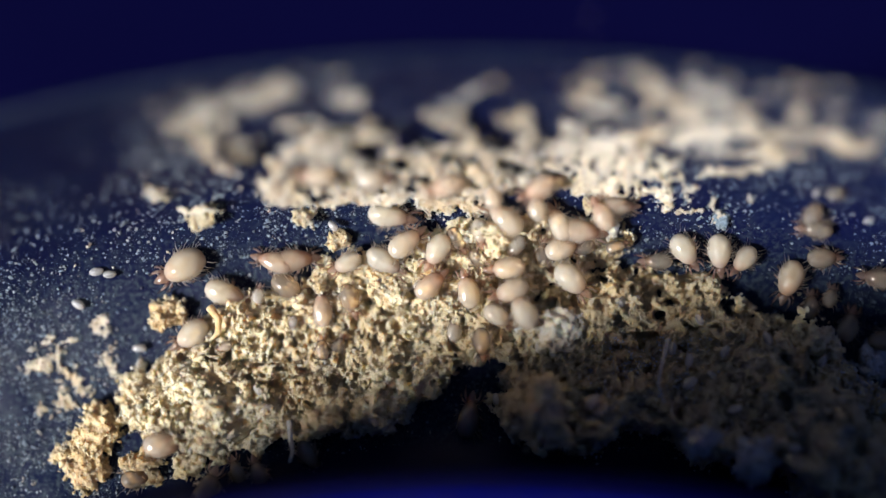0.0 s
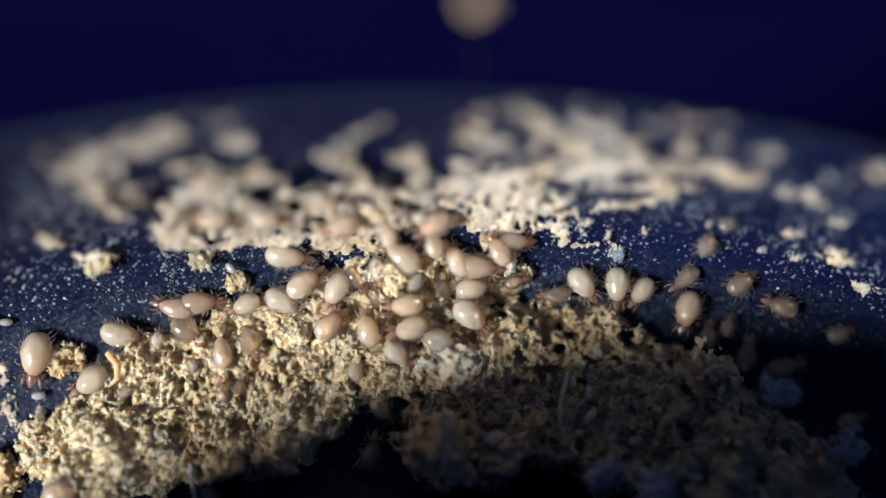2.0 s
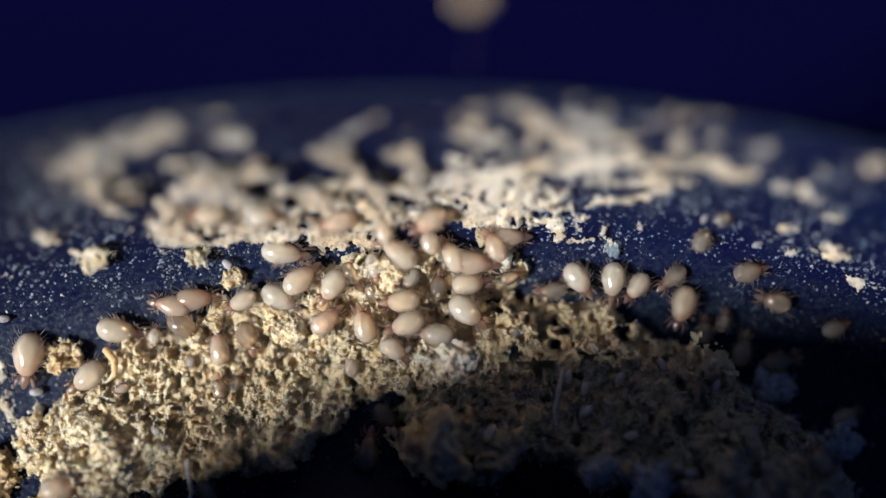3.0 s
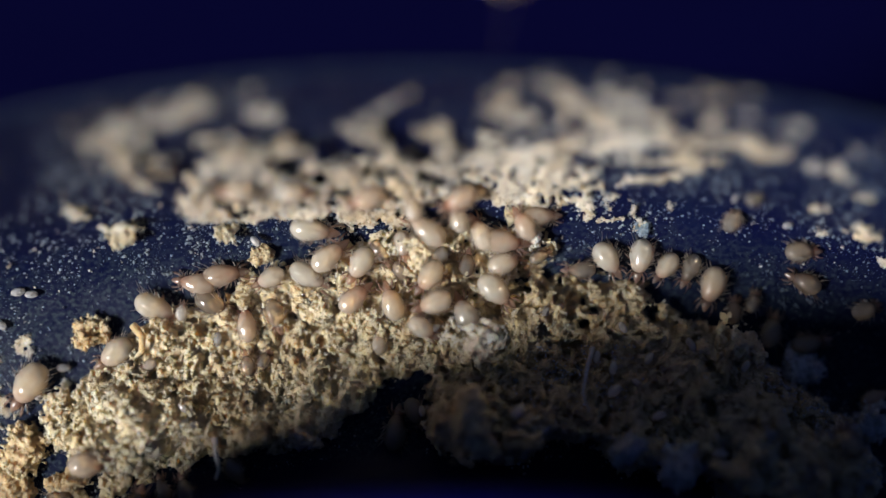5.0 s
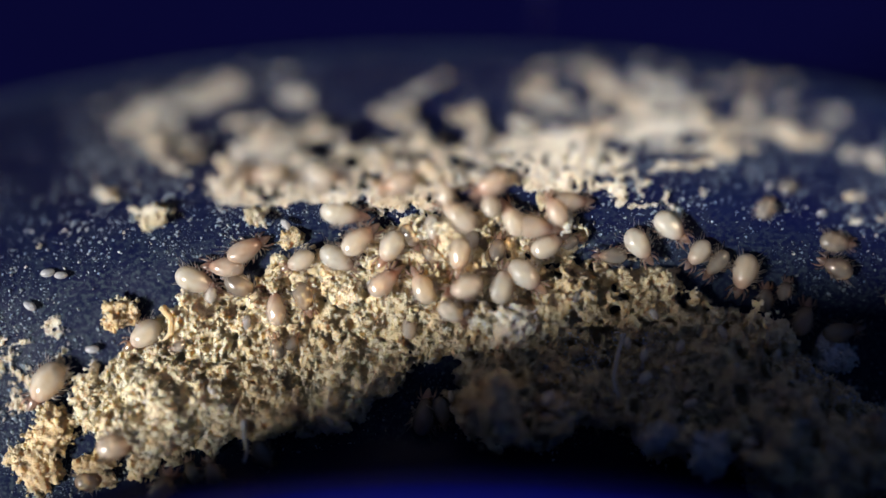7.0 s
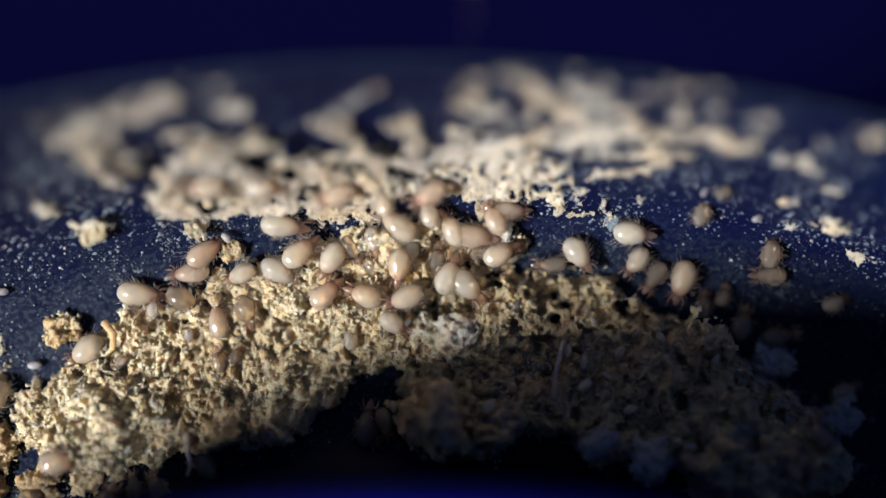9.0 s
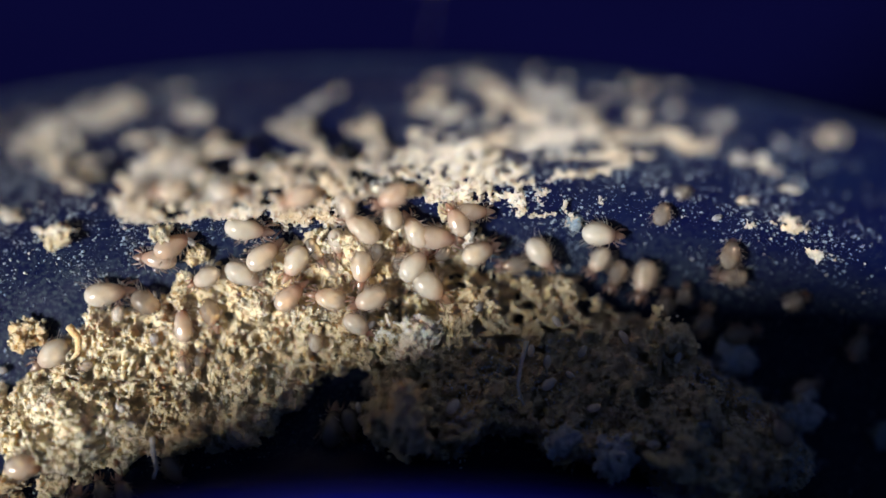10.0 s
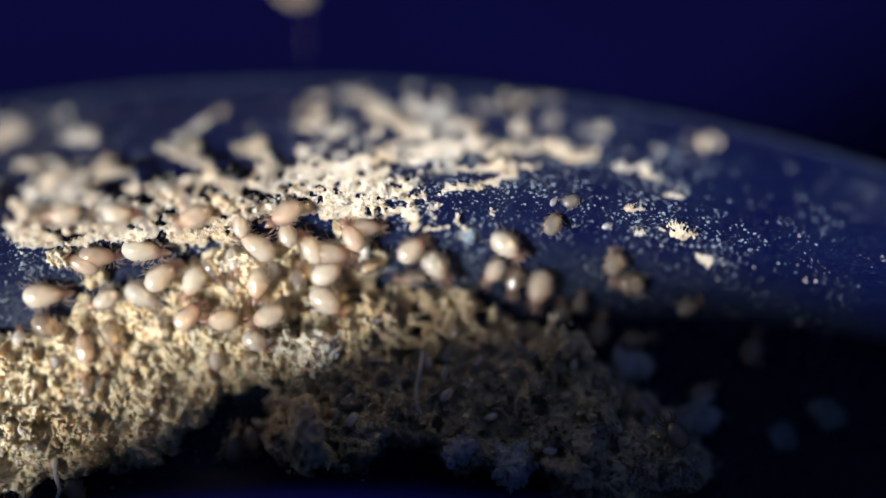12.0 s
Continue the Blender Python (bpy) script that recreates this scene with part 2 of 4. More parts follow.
def lump(field, x, y, cx, cy, rx, ry, turn=0.0):
    """Adds an oval lump to a field that is 1 at its middle and 0 at its rim."""
    c, s = math.cos(radians(turn)), math.sin(radians(turn))
    u, v = (x - cx) * c + (y - cy) * s, -(x - cx) * s + (y - cy) * c
    return np.maximum(field, 1 - np.hypot(u / rx, v / ry))


def crust_field(x, y):
    """The main crust, drawn as overlapping lumps round the groove."""
    f = np.full(np.shape(x), -1.0)
    f = lump(f, x, y, -2.05, -1.35, 1.25, 0.95, 20)
    f = lump(f, x, y, -2.7, -1.75, 0.95, 0.75, 15)
    f = lump(f, x, y, -0.95, -1.35, 1.3, 0.85, 22)
    f = lump(f, x, y, -0.2, -0.95, 1.0, 0.55, 10)
    f = lump(f, x, y, 2.3, -1.1, 1.55, 1.1, -8)
    f = lump(f, x, y, 1.5, -1.6, 1.0, 0.75, 0)
    f = lump(f, x, y, 3.3, -1.5, 1.6, 1.0, -18)
    f = lump(f, x, y, 4.5, -2.1, 1.5, 0.8, -25)
    f = lump(f, x, y, 0.75, -0.95, 0.55, 0.4, 0)
    f = lump(f, x, y, 0.1, -0.35, 1.3, 0.36, 4)
    f = lump(f, x, y, 1.15, -0.05, 0.8, 0.3, 0)
    f = lump(f, x, y, -1.1, -0.3, 0.6, 0.26, 10)
    f = lump(f, x, y, 0.55, 0.08, 1.15, 0.34, 4)
    f = lump(f, x, y, 1.75, 0.2, 0.55, 0.24, -5)
    return np.minimum(f, (np.hypot(x - CX, y - CY) - 14.98) * 3)


def crust_z(x, y):
    """The crust's mean height."""
    r = np.hypot(x - CX, y - CY)
    f = np.clip(crust_field(x, y), 0, 1)
    top = 0.1 + np.clip((16.7 - r), -0.6, 1.4) * 0.3 + np.clip(x - 3, 0, 3) * 0.12 - 0.27 * np.clip((0.8 - x) / 0.9, 0, 1)
    base = plastic_z(x, y)
    edge = np.clip(f / 0.35, 0, 1)
    return base + (np.maximum(top, base + 0.12) - base) * edge * (2 - edge)


def pile(x, y):
    """How thick the deposit has piled up on the wall."""
    r = np.hypot(x - CX, y - CY)
    return 0.34 * np.clip((r - 17.7) / 0.3, 0, 1) * np.clip((18.75 - r) / 0.3, 0, 1) * np.clip((x + 2.9) / 0.6, 0, 1) * np.clip((1.3 - x) / 0.7, 0, 1)


def ground_z(x, y):
    return np.where(crust_field(x, y) > 0, crust_z(x, y), plastic_z(x, y) + pile(x, y))
# -- end of shape --


# ---- the table and the cap ----
def build_table():
    n = 41
    u = np.sign(np.linspace(-1, 1, n)) * np.abs(np.linspace(-1, 1, n)) ** 2 * 400
    v = [(a, b - 10, -60.0) for a in u for b in u]
    tagged(part("ground", v, grid_faces(n, n)[::1], TABLE), "dark navy table top under the cap", "table", kind="structure")


def build_cap():
    cap = tagged(new("bottle_cap"), "dark blue plastic cap with a grooved, food-stained rim", "bottle cap")
    # fine steps where the groove is looked at, wide ones elsewhere
    ang = np.r_[np.radians(np.arange(64, 116, 0.16)), np.radians(np.linspace(116, 424, 120)[1:-1])]
    end = len(PS) - 1
    cuts = (("centre_plug", [k for k in range(0, FOOT + 1) if PR[k] > 13.6 or k % 40 == 0 or k == FOOT]), ("groove", list(range(FOOT, LIP + 1))),
            ("skirt", [k for k in range(LIP, SKIRT + 1) if k < LIP + 30 or k % 5 == 0 or k == SKIRT]),
            ("neck", [k for k in range(SKIRT, end + 1) if k < SKIRT + 20 or k % 40 == 0 or k == end]))
    for name, keep in cuts:
        r, z = PR[keep], PZ[keep]
        x, y = CX + np.outer(np.cos(ang), r), CY + np.outer(np.sin(ang), r)
        zz = np.outer(np.ones(len(ang)), z)
        if name == "groove":
            fade = np.clip(np.minimum(np.arange(len(keep)), len(keep) - 1 - np.arange(len(keep))) / 6, 0, 1)
            zz = zz + 0.02 * fbm(x, y, 2.2, 4, 5) * fade[None, :]
        v = np.stack([x.ravel(), y.ravel(), zz.ravel()], 1)
        part(name, v, grid_faces(len(ang), len(keep), True), PLUG if name == "centre_plug" else PLASTIC, cap)
    return cap


build_table()
build_cap()


# ---- the crust ----
def sheet(name, x, y, z, mask, mat, label="", category="", kind="", parent=None):
    """A surface over the part of a grid where mask holds."""
    nu, nv = x.shape
    idx = -np.ones(x.shape, int)
    full = mask[:-1, :-1] & mask[1:, :-1] & mask[1:, 1:] & mask[:-1, 1:]
    used = np.zeros_like(mask)
    for a, b in ((0, 0), (1, 0), (1, 1), (0, 1)):
        used[a:nu - 1 + a, b:nv - 1 + b] |= full
    idx[used] = np.arange(used.sum())
    v = np.stack([x[used], y[used], z[used]], 1)
    i, j = np.nonzero(full)
    f = np.stack([idx[i, j], idx[i + 1, j], idx[i + 1, j + 1], idx[i, j + 1]], 1).tolist()
    ob = part(name, v, f, mat, parent)
    return tagged(ob, label, category, kind=kind)


def surface_net(field, px, py, pz):
    """Vertices and quads of the surface where a field on a grid passes zero (solid above), at the grid's own places."""
    solid = field > 0
    cells = tuple(n - 1 for n in field.shape)
    total, count = np.zeros(cells + (3,)), np.zeros(cells)
    corner = [(i, j, k) for i in (0, 1) for j in (0, 1) for k in (0, 1)]

    def at(q, c):
        return q[c[0]:c[0] + cells[0], c[1]:c[1] + cells[1], c[2]:c[2] + cells[2]]

    for a in corner:
        for ax in range(3):
            if a[ax]:
                continue
            b = tuple(v + (1 if n == ax else 0) for n, v in enumerate(a))
            cross = at(solid, a) != at(solid, b)
            fa, fb = at(field, a), at(field, b)
            t = np.where(cross, fa / np.where(cross, fa - fb, 1.0), 0.0)
            for n, q in enumerate((px, py, pz)):
                total[..., n] += np.where(cross, at(q, a) * (1 - t) + at(q, b) * t, 0)
            count += cross
    used = count > 0
    idx = -np.ones(cells, np.int64)
    idx[used] = np.arange(used.sum())
    verts = total[used] / count[used][:, None]
    quads = []
    for ax in range(3):
        u, v = [n for n in range(3) if n != ax]
        lo = [slice(1, -1)] * 3
        lo[ax] = slice(0, -1)
        hi = list(lo)
        hi[ax] = slice(1, None)
        sa, sb = solid[tuple(lo)], solid[tuple(hi)]
        where = np.argwhere(sa != sb)
        flip = sa[sa != sb]
        base = where.copy()
        base[:, u] += 1
        base[:, v] += 1
        ring = []
        for du, dv in ((0, 0), (1, 0), (1, 1), (0, 1)):
            c = base.copy()
            c[:, u] -= du
            c[:, v] -= dv
            ring.append(idx[c[:, 0], c[:, 1], c[:, 2]])
        q = np.stack(ring, 1)
        turn = flip if ax != 1 else ~flip
        quads.append(np.where(turn[:, None], q, q[:, ::-1]))
    quads = np.concatenate(quads)
    return verts, quads[(quads >= 0).all(1)]


def build_crust():
    st = 0.018
    gx, gy = np.meshgrid(np.arange(-4.4, 6.4, st), np.arange(-3.4, 0.5, st), indexing="ij")
    wx, wy = gx + 0.22 * fbm(gx, gy, 1.7, 4, 11), gy + 0.22 * fbm(gx, gy, 1.7, 4, 23)
    wx, wy = wx + 0.07 * fbm(gx, gy, 9, 3, 3), wy + 0.07 * fbm(gx, gy, 9, 3, 4)
    f = crust_field(wx, wy)
    edge = np.clip(f / 0.2, 0, 1)
    z = crust_z(wx, wy) + edge * 0.26 * fbm(gx, gy, 1.6, 3, 41) - (1 - edge) * 0.03
    crust = tagged(new("food_crust"), "porous tan food crust stuck along the groove of the cap", "food crust")
    sheet("bed", gx, gy, z - 0.13 - 0.16 * np.clip((gx - 0.3) / 1.2, 0, 1), f > 0.15, CRUST, parent=crust)
    # the sponge over the bed: a layer of lumps, threads and pores
    w = np.arange(-0.32, 0.19, st)
    z3 = z[:, :, None] + w[None, None, :]
    here = f > -0.02
    cz = z3[here]
    cx, cy = (np.repeat(q[here][:, None], len(w), 1) for q in (gx, gy))
    n = 0.8 * fbm3(cx, cy, cz * 0.9, 5.0, 2, 7, 0.5) + 0.5 * fbm3(cx, cy, cz, 13.0, 1, 31) + 0.62 * fbm3(cx, cy, cz, 27.0, 1, 9) + 0.3 * fbm(gx[here], gy[here], 2.0, 3, 14)[:, None]
    hole = fbm3(cx, cy, cz * 0.7, 8.0, 1, 53)
    n = n - np.clip(hole - 0.12, 0, 1) * (0.9 + 1.9 * np.clip((cx - 0.3) / 1.2, 0, 1))
    solid = np.full(z3.shape, -1.0)
    solid[here] = np.minimum(np.minimum((0.02 - w)[None, :] * 7.0, 0.45) + n * 1.25, (f[here][:, None] - 0.06) * 5 + 0.5 * hole + 0.35 * n)
    x3, y3 = (np.broadcast_to(q[:, :, None], z3.shape) for q in (gx, gy))
    verts, quads = surface_net(solid, x3, y3, z3)
    cut = np.floor((verts[:, 0] + 4.4 + 0.4 * fbm(verts[:, 0], verts[:, 1], 1.2, 3, 95)) / 1.2).astype(int)
    own = cut[quads[:, 0]]
    for k in np.unique(own):
        q = quads[own == k]
        ids, inv = np.unique(q, return_inverse=True)
        if len(q) > 40:
            part("chunk", verts[ids], inv.reshape(q.shape).tolist(), CRUST, crust, smooth=False)
    return gx, gy, z, f, crust, verts


CRUST_GRID = build_crust()

# ---- the dried deposit on the wall, and the dust ----
def stroke(f, a, r, a0, r0, a1, r1, w):
    """Adds a smear from one place to another, by length round the rim and distance from the cap's axis."""
    da, dr = a1 - a0, r1 - r0
    k = np.clip(((a - a0) * da + (r - r0) * dr) / (da * da + dr * dr + 1e-9), 0, 1)
    return np.maximum(f, 1 - np.hypot(a - a0 - k * da, r - r0 - k * dr) / w)


def smears(a, r):
    f = np.full(np.shape(a), -1.0)
    f = stroke(f, a, r, -3.08, 18.87, -2.63, 18.87, 0.220)
    f = stroke(f, a, r, -2.70, 18.93, -2.01, 18.98, 0.131)
    f = stroke(f, a, r, -3.20, 18.86, -2.80, 18.76, 0.141)
    f = stroke(f, a, r, -1.73, 19.11, -1.35, 19.10, 0.034)
    f = stroke(f, a, r, -1.48, 18.91, -1.18, 18.88, 0.052)
    f = stroke(f, a, r, -2.35, 19.06, -1.91, 19.06, 0.051)
    f = stroke(f, a, r, -2.55, 18.57, -2.52, 18.57, 0.122)
    f = stroke(f, a, r, -2.90, 18.50, -2.80, 18.46, 0.114)
    f = stroke(f, a, r, -3.66, 18.36, -3.61, 18.29, 0.087)
    f = stroke(f, a, r, -2.12, 18.73, -1.90, 18.71, 0.069)
    f = stroke(f, a, r, -1.95, 18.58, -1.63, 18.55, 0.141)
    f = stroke(f, a, r, -1.78, 18.72, -1.66, 18.63, 0.079)
    f = stroke(f, a, r, -2.06, 18.46, -1.59, 18.41, 0.105)
    f = stroke(f, a, r, -2.40, 18.17, -2.15, 18.04, 0.098)
    f = stroke(f, a, r, -2.51, 18.27, -2.29, 18.18, 0.073)
    f = stroke(f, a, r, -2.24, 18.32, -1.90, 18.22, 0.116)
    f = stroke(f, a, r, -1.82, 18.27, -1.62, 18.30, 0.126)
    f = stroke(f, a, r, -1.46, 18.53, -1.23, 18.59, 0.080)
    f = stroke(f, a, r, -1.23, 18.59, -1.01, 18.53, 0.084)
    f = stroke(f, a, r, -1.01, 18.50, -0.98, 18.36, 0.081)
    f = stroke(f, a, r, -1.57, 18.27, -1.44, 18.29, 0.107)
    f = stroke(f, a, r, -1.53, 18.18, -0.90, 18.13, 0.133)
    f = stroke(f, a, r, -1.82, 18.06, -1.05, 17.96, 0.099)
    f = stroke(f, a, r, -1.04, 18.02, -0.67, 17.87, 0.100)
    f = stroke(f, a, r, -0.75, 18.24, -0.39, 18.10, 0.157)
    f = stroke(f, a, r, -0.79, 18.00, -0.14, 17.91, 0.119)
    f = stroke(f, a, r, -0.25, 18.21, 0.13, 18.15, 0.132)
    f = stroke(f, a, r, -0.14, 17.91, 0.26, 17.96, 0.109)
    f = stroke(f, a, r, -0.61, 18.34, -0.11, 18.35, 0.087)
    f = stroke(f, a, r, -0.55, 18.73, -0.31, 18.84, 0.054)
    f = stroke(f, a, r, -0.31, 18.84, -0.02, 18.95, 0.037)
    f = stroke(f, a, r, -0.01, 18.97, 0.15, 19.01, 0.026)
    f = stroke(f, a, r, -0.44, 18.67, -0.21, 18.67, 0.074)
    f = stroke(f, a, r, -0.24, 18.62, -0.11, 18.40, 0.103)
    f = stroke(f, a, r, -0.23, 18.38, 0.14, 18.32, 0.117)
    f = stroke(f, a, r, 0.38, 18.73, 0.44, 18.67, 0.101)
    f = stroke(f, a, r, 0.20, 18.63, 0.44, 18.61, 0.070)
    f = stroke(f, a, r, 0.41, 18.61, 0.41, 18.45, 0.085)
    f = stroke(f, a, r, 0.26, 18.40, 0.51, 18.42, 0.105)
    f = stroke(f, a, r, 0.20, 18.32, 0.64, 18.26, 0.116)
    f = stroke(f, a, r, 0.70, 18.37, 1.18, 18.49, 0.143)
    f = stroke(f, a, r, 0.89, 18.26, 1.82, 18.36, 0.193)
    f = stroke(f, a, r, 1.12, 18.49, 1.77, 18.55, 0.127)
    f = stroke(f, a, r, 1.65, 18.57, 2.27, 18.69, 0.149)
    f = stroke(f, a, r, 1.22, 18.16, 1.74, 18.16, 0.108)
    f = stroke(f, a, r, 0.71, 18.12, 1.17, 18.07, 0.098)
    f = stroke(f, a, r, 1.37, 18.45, 2.00, 18.40, 0.144)
    f = stroke(f, a, r, 0.86, 18.61, 1.09, 18.67, 0.088)
    f = stroke(f, a, r, 0.88, 18.90, 1.12, 18.84, 0.081)
    f = stroke(f, a, r, 0.93, 19.02, 1.07, 18.95, 0.071)
    f = stroke(f, a, r, 1.12, 18.82, 1.29, 18.87, 0.058)
    f = stroke(f, a, r, 0.97, 19.10, 1.34, 19.14, 0.044)
    f = stroke(f, a, r, 1.43, 18.73, 1.59, 18.81, 0.087)
    f = stroke(f, a, r, 1.45, 19.12, 1.69, 19.05, 0.100)
    f = stroke(f, a, r, 1.60, 19.00, 1.97, 18.88, 0.102)
    f = stroke(f, a, r, 1.49, 19.21, 1.68, 19.23, 0.039)
    f = stroke(f, a, r, 1.99, 18.81, 2.23, 18.81, 0.136)
    f = stroke(f, a, r, 1.87, 19.19, 2.51, 19.25, 0.043)
    f = stroke(f, a, r, 1.97, 19.04, 2.27, 19.00, 0.070)
    f = stroke(f, a, r, 2.26, 19.02, 2.52, 18.93, 0.084)
    f = stroke(f, a, r, 2.67, 19.08, 2.91, 19.15, 0.069)
    f = stroke(f, a, r, 2.59, 18.84, 2.86, 18.82, 0.105)
    f = stroke(f, a, r, 2.20, 18.73, 2.73, 18.73, 0.138)
    f = stroke(f, a, r, 2.68, 18.70, 3.08, 18.75, 0.110)
    f = stroke(f, a, r, 3.02, 18.74, 3.57, 18.81, 0.123)
    f = stroke(f, a, r, 3.11, 18.90, 3.36, 18.96, 0.098)
    f = stroke(f, a, r, 3.41, 18.79, 3.69, 18.81, 0.096)
    f = stroke(f, a, r, 3.68, 18.73, 3.94, 18.79, 0.064)
    f = stroke(f, a, r, 3.17, 19.19, 3.44, 19.23, 0.060)
    f = stroke(f, a, r, 3.70, 19.00, 3.98, 19.05, 0.070)
    f = stroke(f, a, r, 3.78, 18.94, 3.90, 18.89, 0.058)
    f = stroke(f, a, r, 4.23, 18.84, 4.29, 18.88, 0.041)
    f = stroke(f, a, r, 4.25, 18.69, 4.57, 18.75, 0.046)
    f = stroke(f, a, r, 4.57, 18.67, 4.75, 18.68, 0.041)
    f = stroke(f, a, r, 4.82, 19.01, 5.09, 19.02, 0.066)
    f = stroke(f, a, r, 4.55, 18.98, 4.68, 18.93, 0.036)
    f = stroke(f, a, r, 2.09, 18.50, 2.97, 18.60, 0.066)
    f = stroke(f, a, r, 2.27, 18.11, 2.41, 18.09, 0.074)
    f = stroke(f, a, r, 2.43, 18.24, 2.78, 18.34, 0.063)
    f = stroke(f, a, r, 2.79, 18.31, 3.02, 18.50, 0.043)
    f = stroke(f, a, r, 3.01, 18.53, 3.28, 18.59, 0.033)
    f = stroke(f, a, r, 2.32, 17.90, 2.52, 17.92, 0.065)
    f = stroke(f, a, r, 2.70, 18.00, 2.80, 17.86, 0.050)
    f = stroke(f, a, r, 1.93, 18.20, 2.24, 18.22, 0.063)
    f = stroke(f, a, r, 1.83, 18.04, 2.17, 17.98, 0.074)
    f = stroke(f, a, r, 4.57, 18.39, 4.76, 18.43, 0.038)
    f = stroke(f, a, r, 4.93, 18.59, 5.03, 18.61, 0.047)
    f = stroke(f, a, r, 5.12, 18.40, 5.23, 18.33, 0.058)
    f = stroke(f, a, r, 5.05, 18.23, 5.46, 18.30, 0.054)
    f = stroke(f, a, r, 4.86, 18.15, 4.92, 18.17, 0.044)
    f = stroke(f, a, r, 5.62, 18.09, 5.91, 18.07, 0.059)
    f = stroke(f, a, r, -3.43, 18.10, -3.02, 17.99, 0.044)
    f = stroke(f, a, r, -5.94, 16.75, -5.59, 16.75, 0.090)
    f = stroke(f, a, r, -5.41, 16.94, -5.46, 16.65, 0.096)
    f = stroke(f, a, r, -5.48, 16.65, -5.28, 16.32, 0.122)
    f = stroke(f, a, r, -5.63, 16.25, -5.43, 16.20, 0.090)
    f = stroke(f, a, r, -5.16, 16.91, -5.41, 16.94, 0.051)
    f = stroke(f, a, r, -4.86, 17.07, -4.86, 16.90, 0.083)
    f = stroke(f, a, r, -4.83, 16.76, -4.88, 16.36, 0.109)
    f = stroke(f, a, r, -5.03, 16.26, -4.92, 16.24, 0.064)
    f = stroke(f, a, r, -4.50, 16.48, -4.51, 16.40, 0.058)
    f = stroke(f, a, r, -5.93, 16.23, -5.85, 16.21, 0.071)
    f = stroke(f, a, r, -5.75, 16.94, -5.50, 17.00, 0.064)
    f = stroke(f, a, r, -4.62, 16.33, -4.57, 16.09, 0.077)
    f = stroke(f, a, r, -2.47, 18.06, -1.97, 17.96, 0.090)
    f = stroke(f, a, r, -1.72, 17.93, -0.94, 17.84, 0.090)
    f = stroke(f, a, r, -0.68, 17.78, 0.12, 17.78, 0.103)
    f = stroke(f, a, r, 0.19, 18.09, 0.91, 18.00, 0.115)
    f = stroke(f, a, r, 0.92, 17.97, 1.57, 18.03, 0.103)
    f = stroke(f, a, r, -0.26, 18.07, 0.26, 18.06, 0.115)
    f = stroke(f, a, r, 1.45, 17.93, 1.96, 18.05, 0.077)
    return f


def on_rim(a, s, lift=0.0):
    """The place at length a round the rim (at 18.5 mm) and s up the groove, lifted off the plastic."""
    r, z = np.interp(s, PS, PR), np.interp(s, PS, PZ)
    dr, dz = np.interp(s + 0.05, PS, PR) - np.interp(s - 0.05, PS, PR), np.interp(s + 0.05, PS, PZ) - np.interp(s - 0.05, PS, PZ)
    n = np.hypot(dr, dz)
    r, z = r - dz / n * lift, z + dr / n * lift
    th = math.pi / 2 - a / 18.5
    return CX + r * np.cos(th), CY + r * np.sin(th), z


def regions(mask):
    """Numbers the connected patches of a mask, by spreading the greatest number of each."""
    lab = np.where(mask, np.arange(1, mask.size + 1).reshape(mask.shape), 0)
    while True:
        old = lab.copy()
        for ax in (0, 1):
            for back in (False, True):
                v = lab if ax == 0 else lab.T
                v = v[::-1] if back else v
                for i in range(1, len(v)):
                    v[i] = np.where((v[i] > 0) & (v[i - 1] > v[i]), v[i - 1], v[i])
        if (old == lab).all():
            return lab


def build_deposit():
    st = 0.022
    s0, s1 = np.interp((15.1, 19.2), PR[FOOT:LIP], PS[FOOT:LIP])
    a, s = np.meshgrid(np.arange(-6.6, 7.6, st), np.arange(s0, s1, st), indexing="ij")
    wa, ws = a + 0.16 * fbm(a, s, 2.6, 5, 61, 0.6), s + 0.2 * fbm(a, s, 2.6, 5, 62, 0.6)
    f = smears(wa, np.interp(ws, PS, PR)) + 0.65 * fbm(a, s, 4.2, 3, 63, 0.6) - 0.24 + 0.16 * np.clip((23.7 - s) / 0.5, 0, 1) + 0.9 * fbm(a, s, 8, 2, 65, 0.6) + 0.9 * fbm(a, s, 18, 2, 67, 0.6) - np.clip((s - 24.0) / 0.6, 0, 1) * (0.2 + 0.6 * np.abs(fbm(a, s, 6, 3, 69, 0.6)))
    e1, e2 = worley(a + 0.04 * fbm(a, s, 9, 2, 1), s, 7, 5)
    k = np.clip(f / 0.5, 0, 1)
    lift = -0.012 + 0.075 * k * (2 - k) * (0.8 + 0.8 * fbm(a, s, 3, 3, 64, 0.5)) + k * (0.02 * (np.clip(e1, 0, 0.8) - 0.35) + 0.03 * fbm(a, s, 12, 3, 66, 0.55))
    lift = np.maximum(lift * np.clip((s - s0 - 0.8) / 1.6, 0.3, 1), -0.012)
    x, y, z = on_rim(a, s, lift)
    k = np.clip(f / 0.22, 0, 1)
    z = z + pile(x, y) * k * k * (3 - 2 * k) * (1 + 0.5 * fbm(a, s, 5, 4, 68, 0.6))
    deposit = tagged(new("dried_deposit"), "pale flaky dried food deposit smeared up the groove wall", "food deposit")
    mask = f > 0.0
    lab = regions(mask)
    ids, sizes = np.unique(lab[lab > 0], return_counts=True)
    big = set(ids[sizes > 250])
    for i in big:
        sheet("patch", x, y, z, lab == i, DEPOSIT, parent=deposit)
    sheet("fleck", x, y, z, mask & ~np.isin(lab, list(big)), DEPOSIT, parent=deposit, kind="stuff")
    return a, s, f, x, y, z


DEPOSIT_GRID = build_deposit()


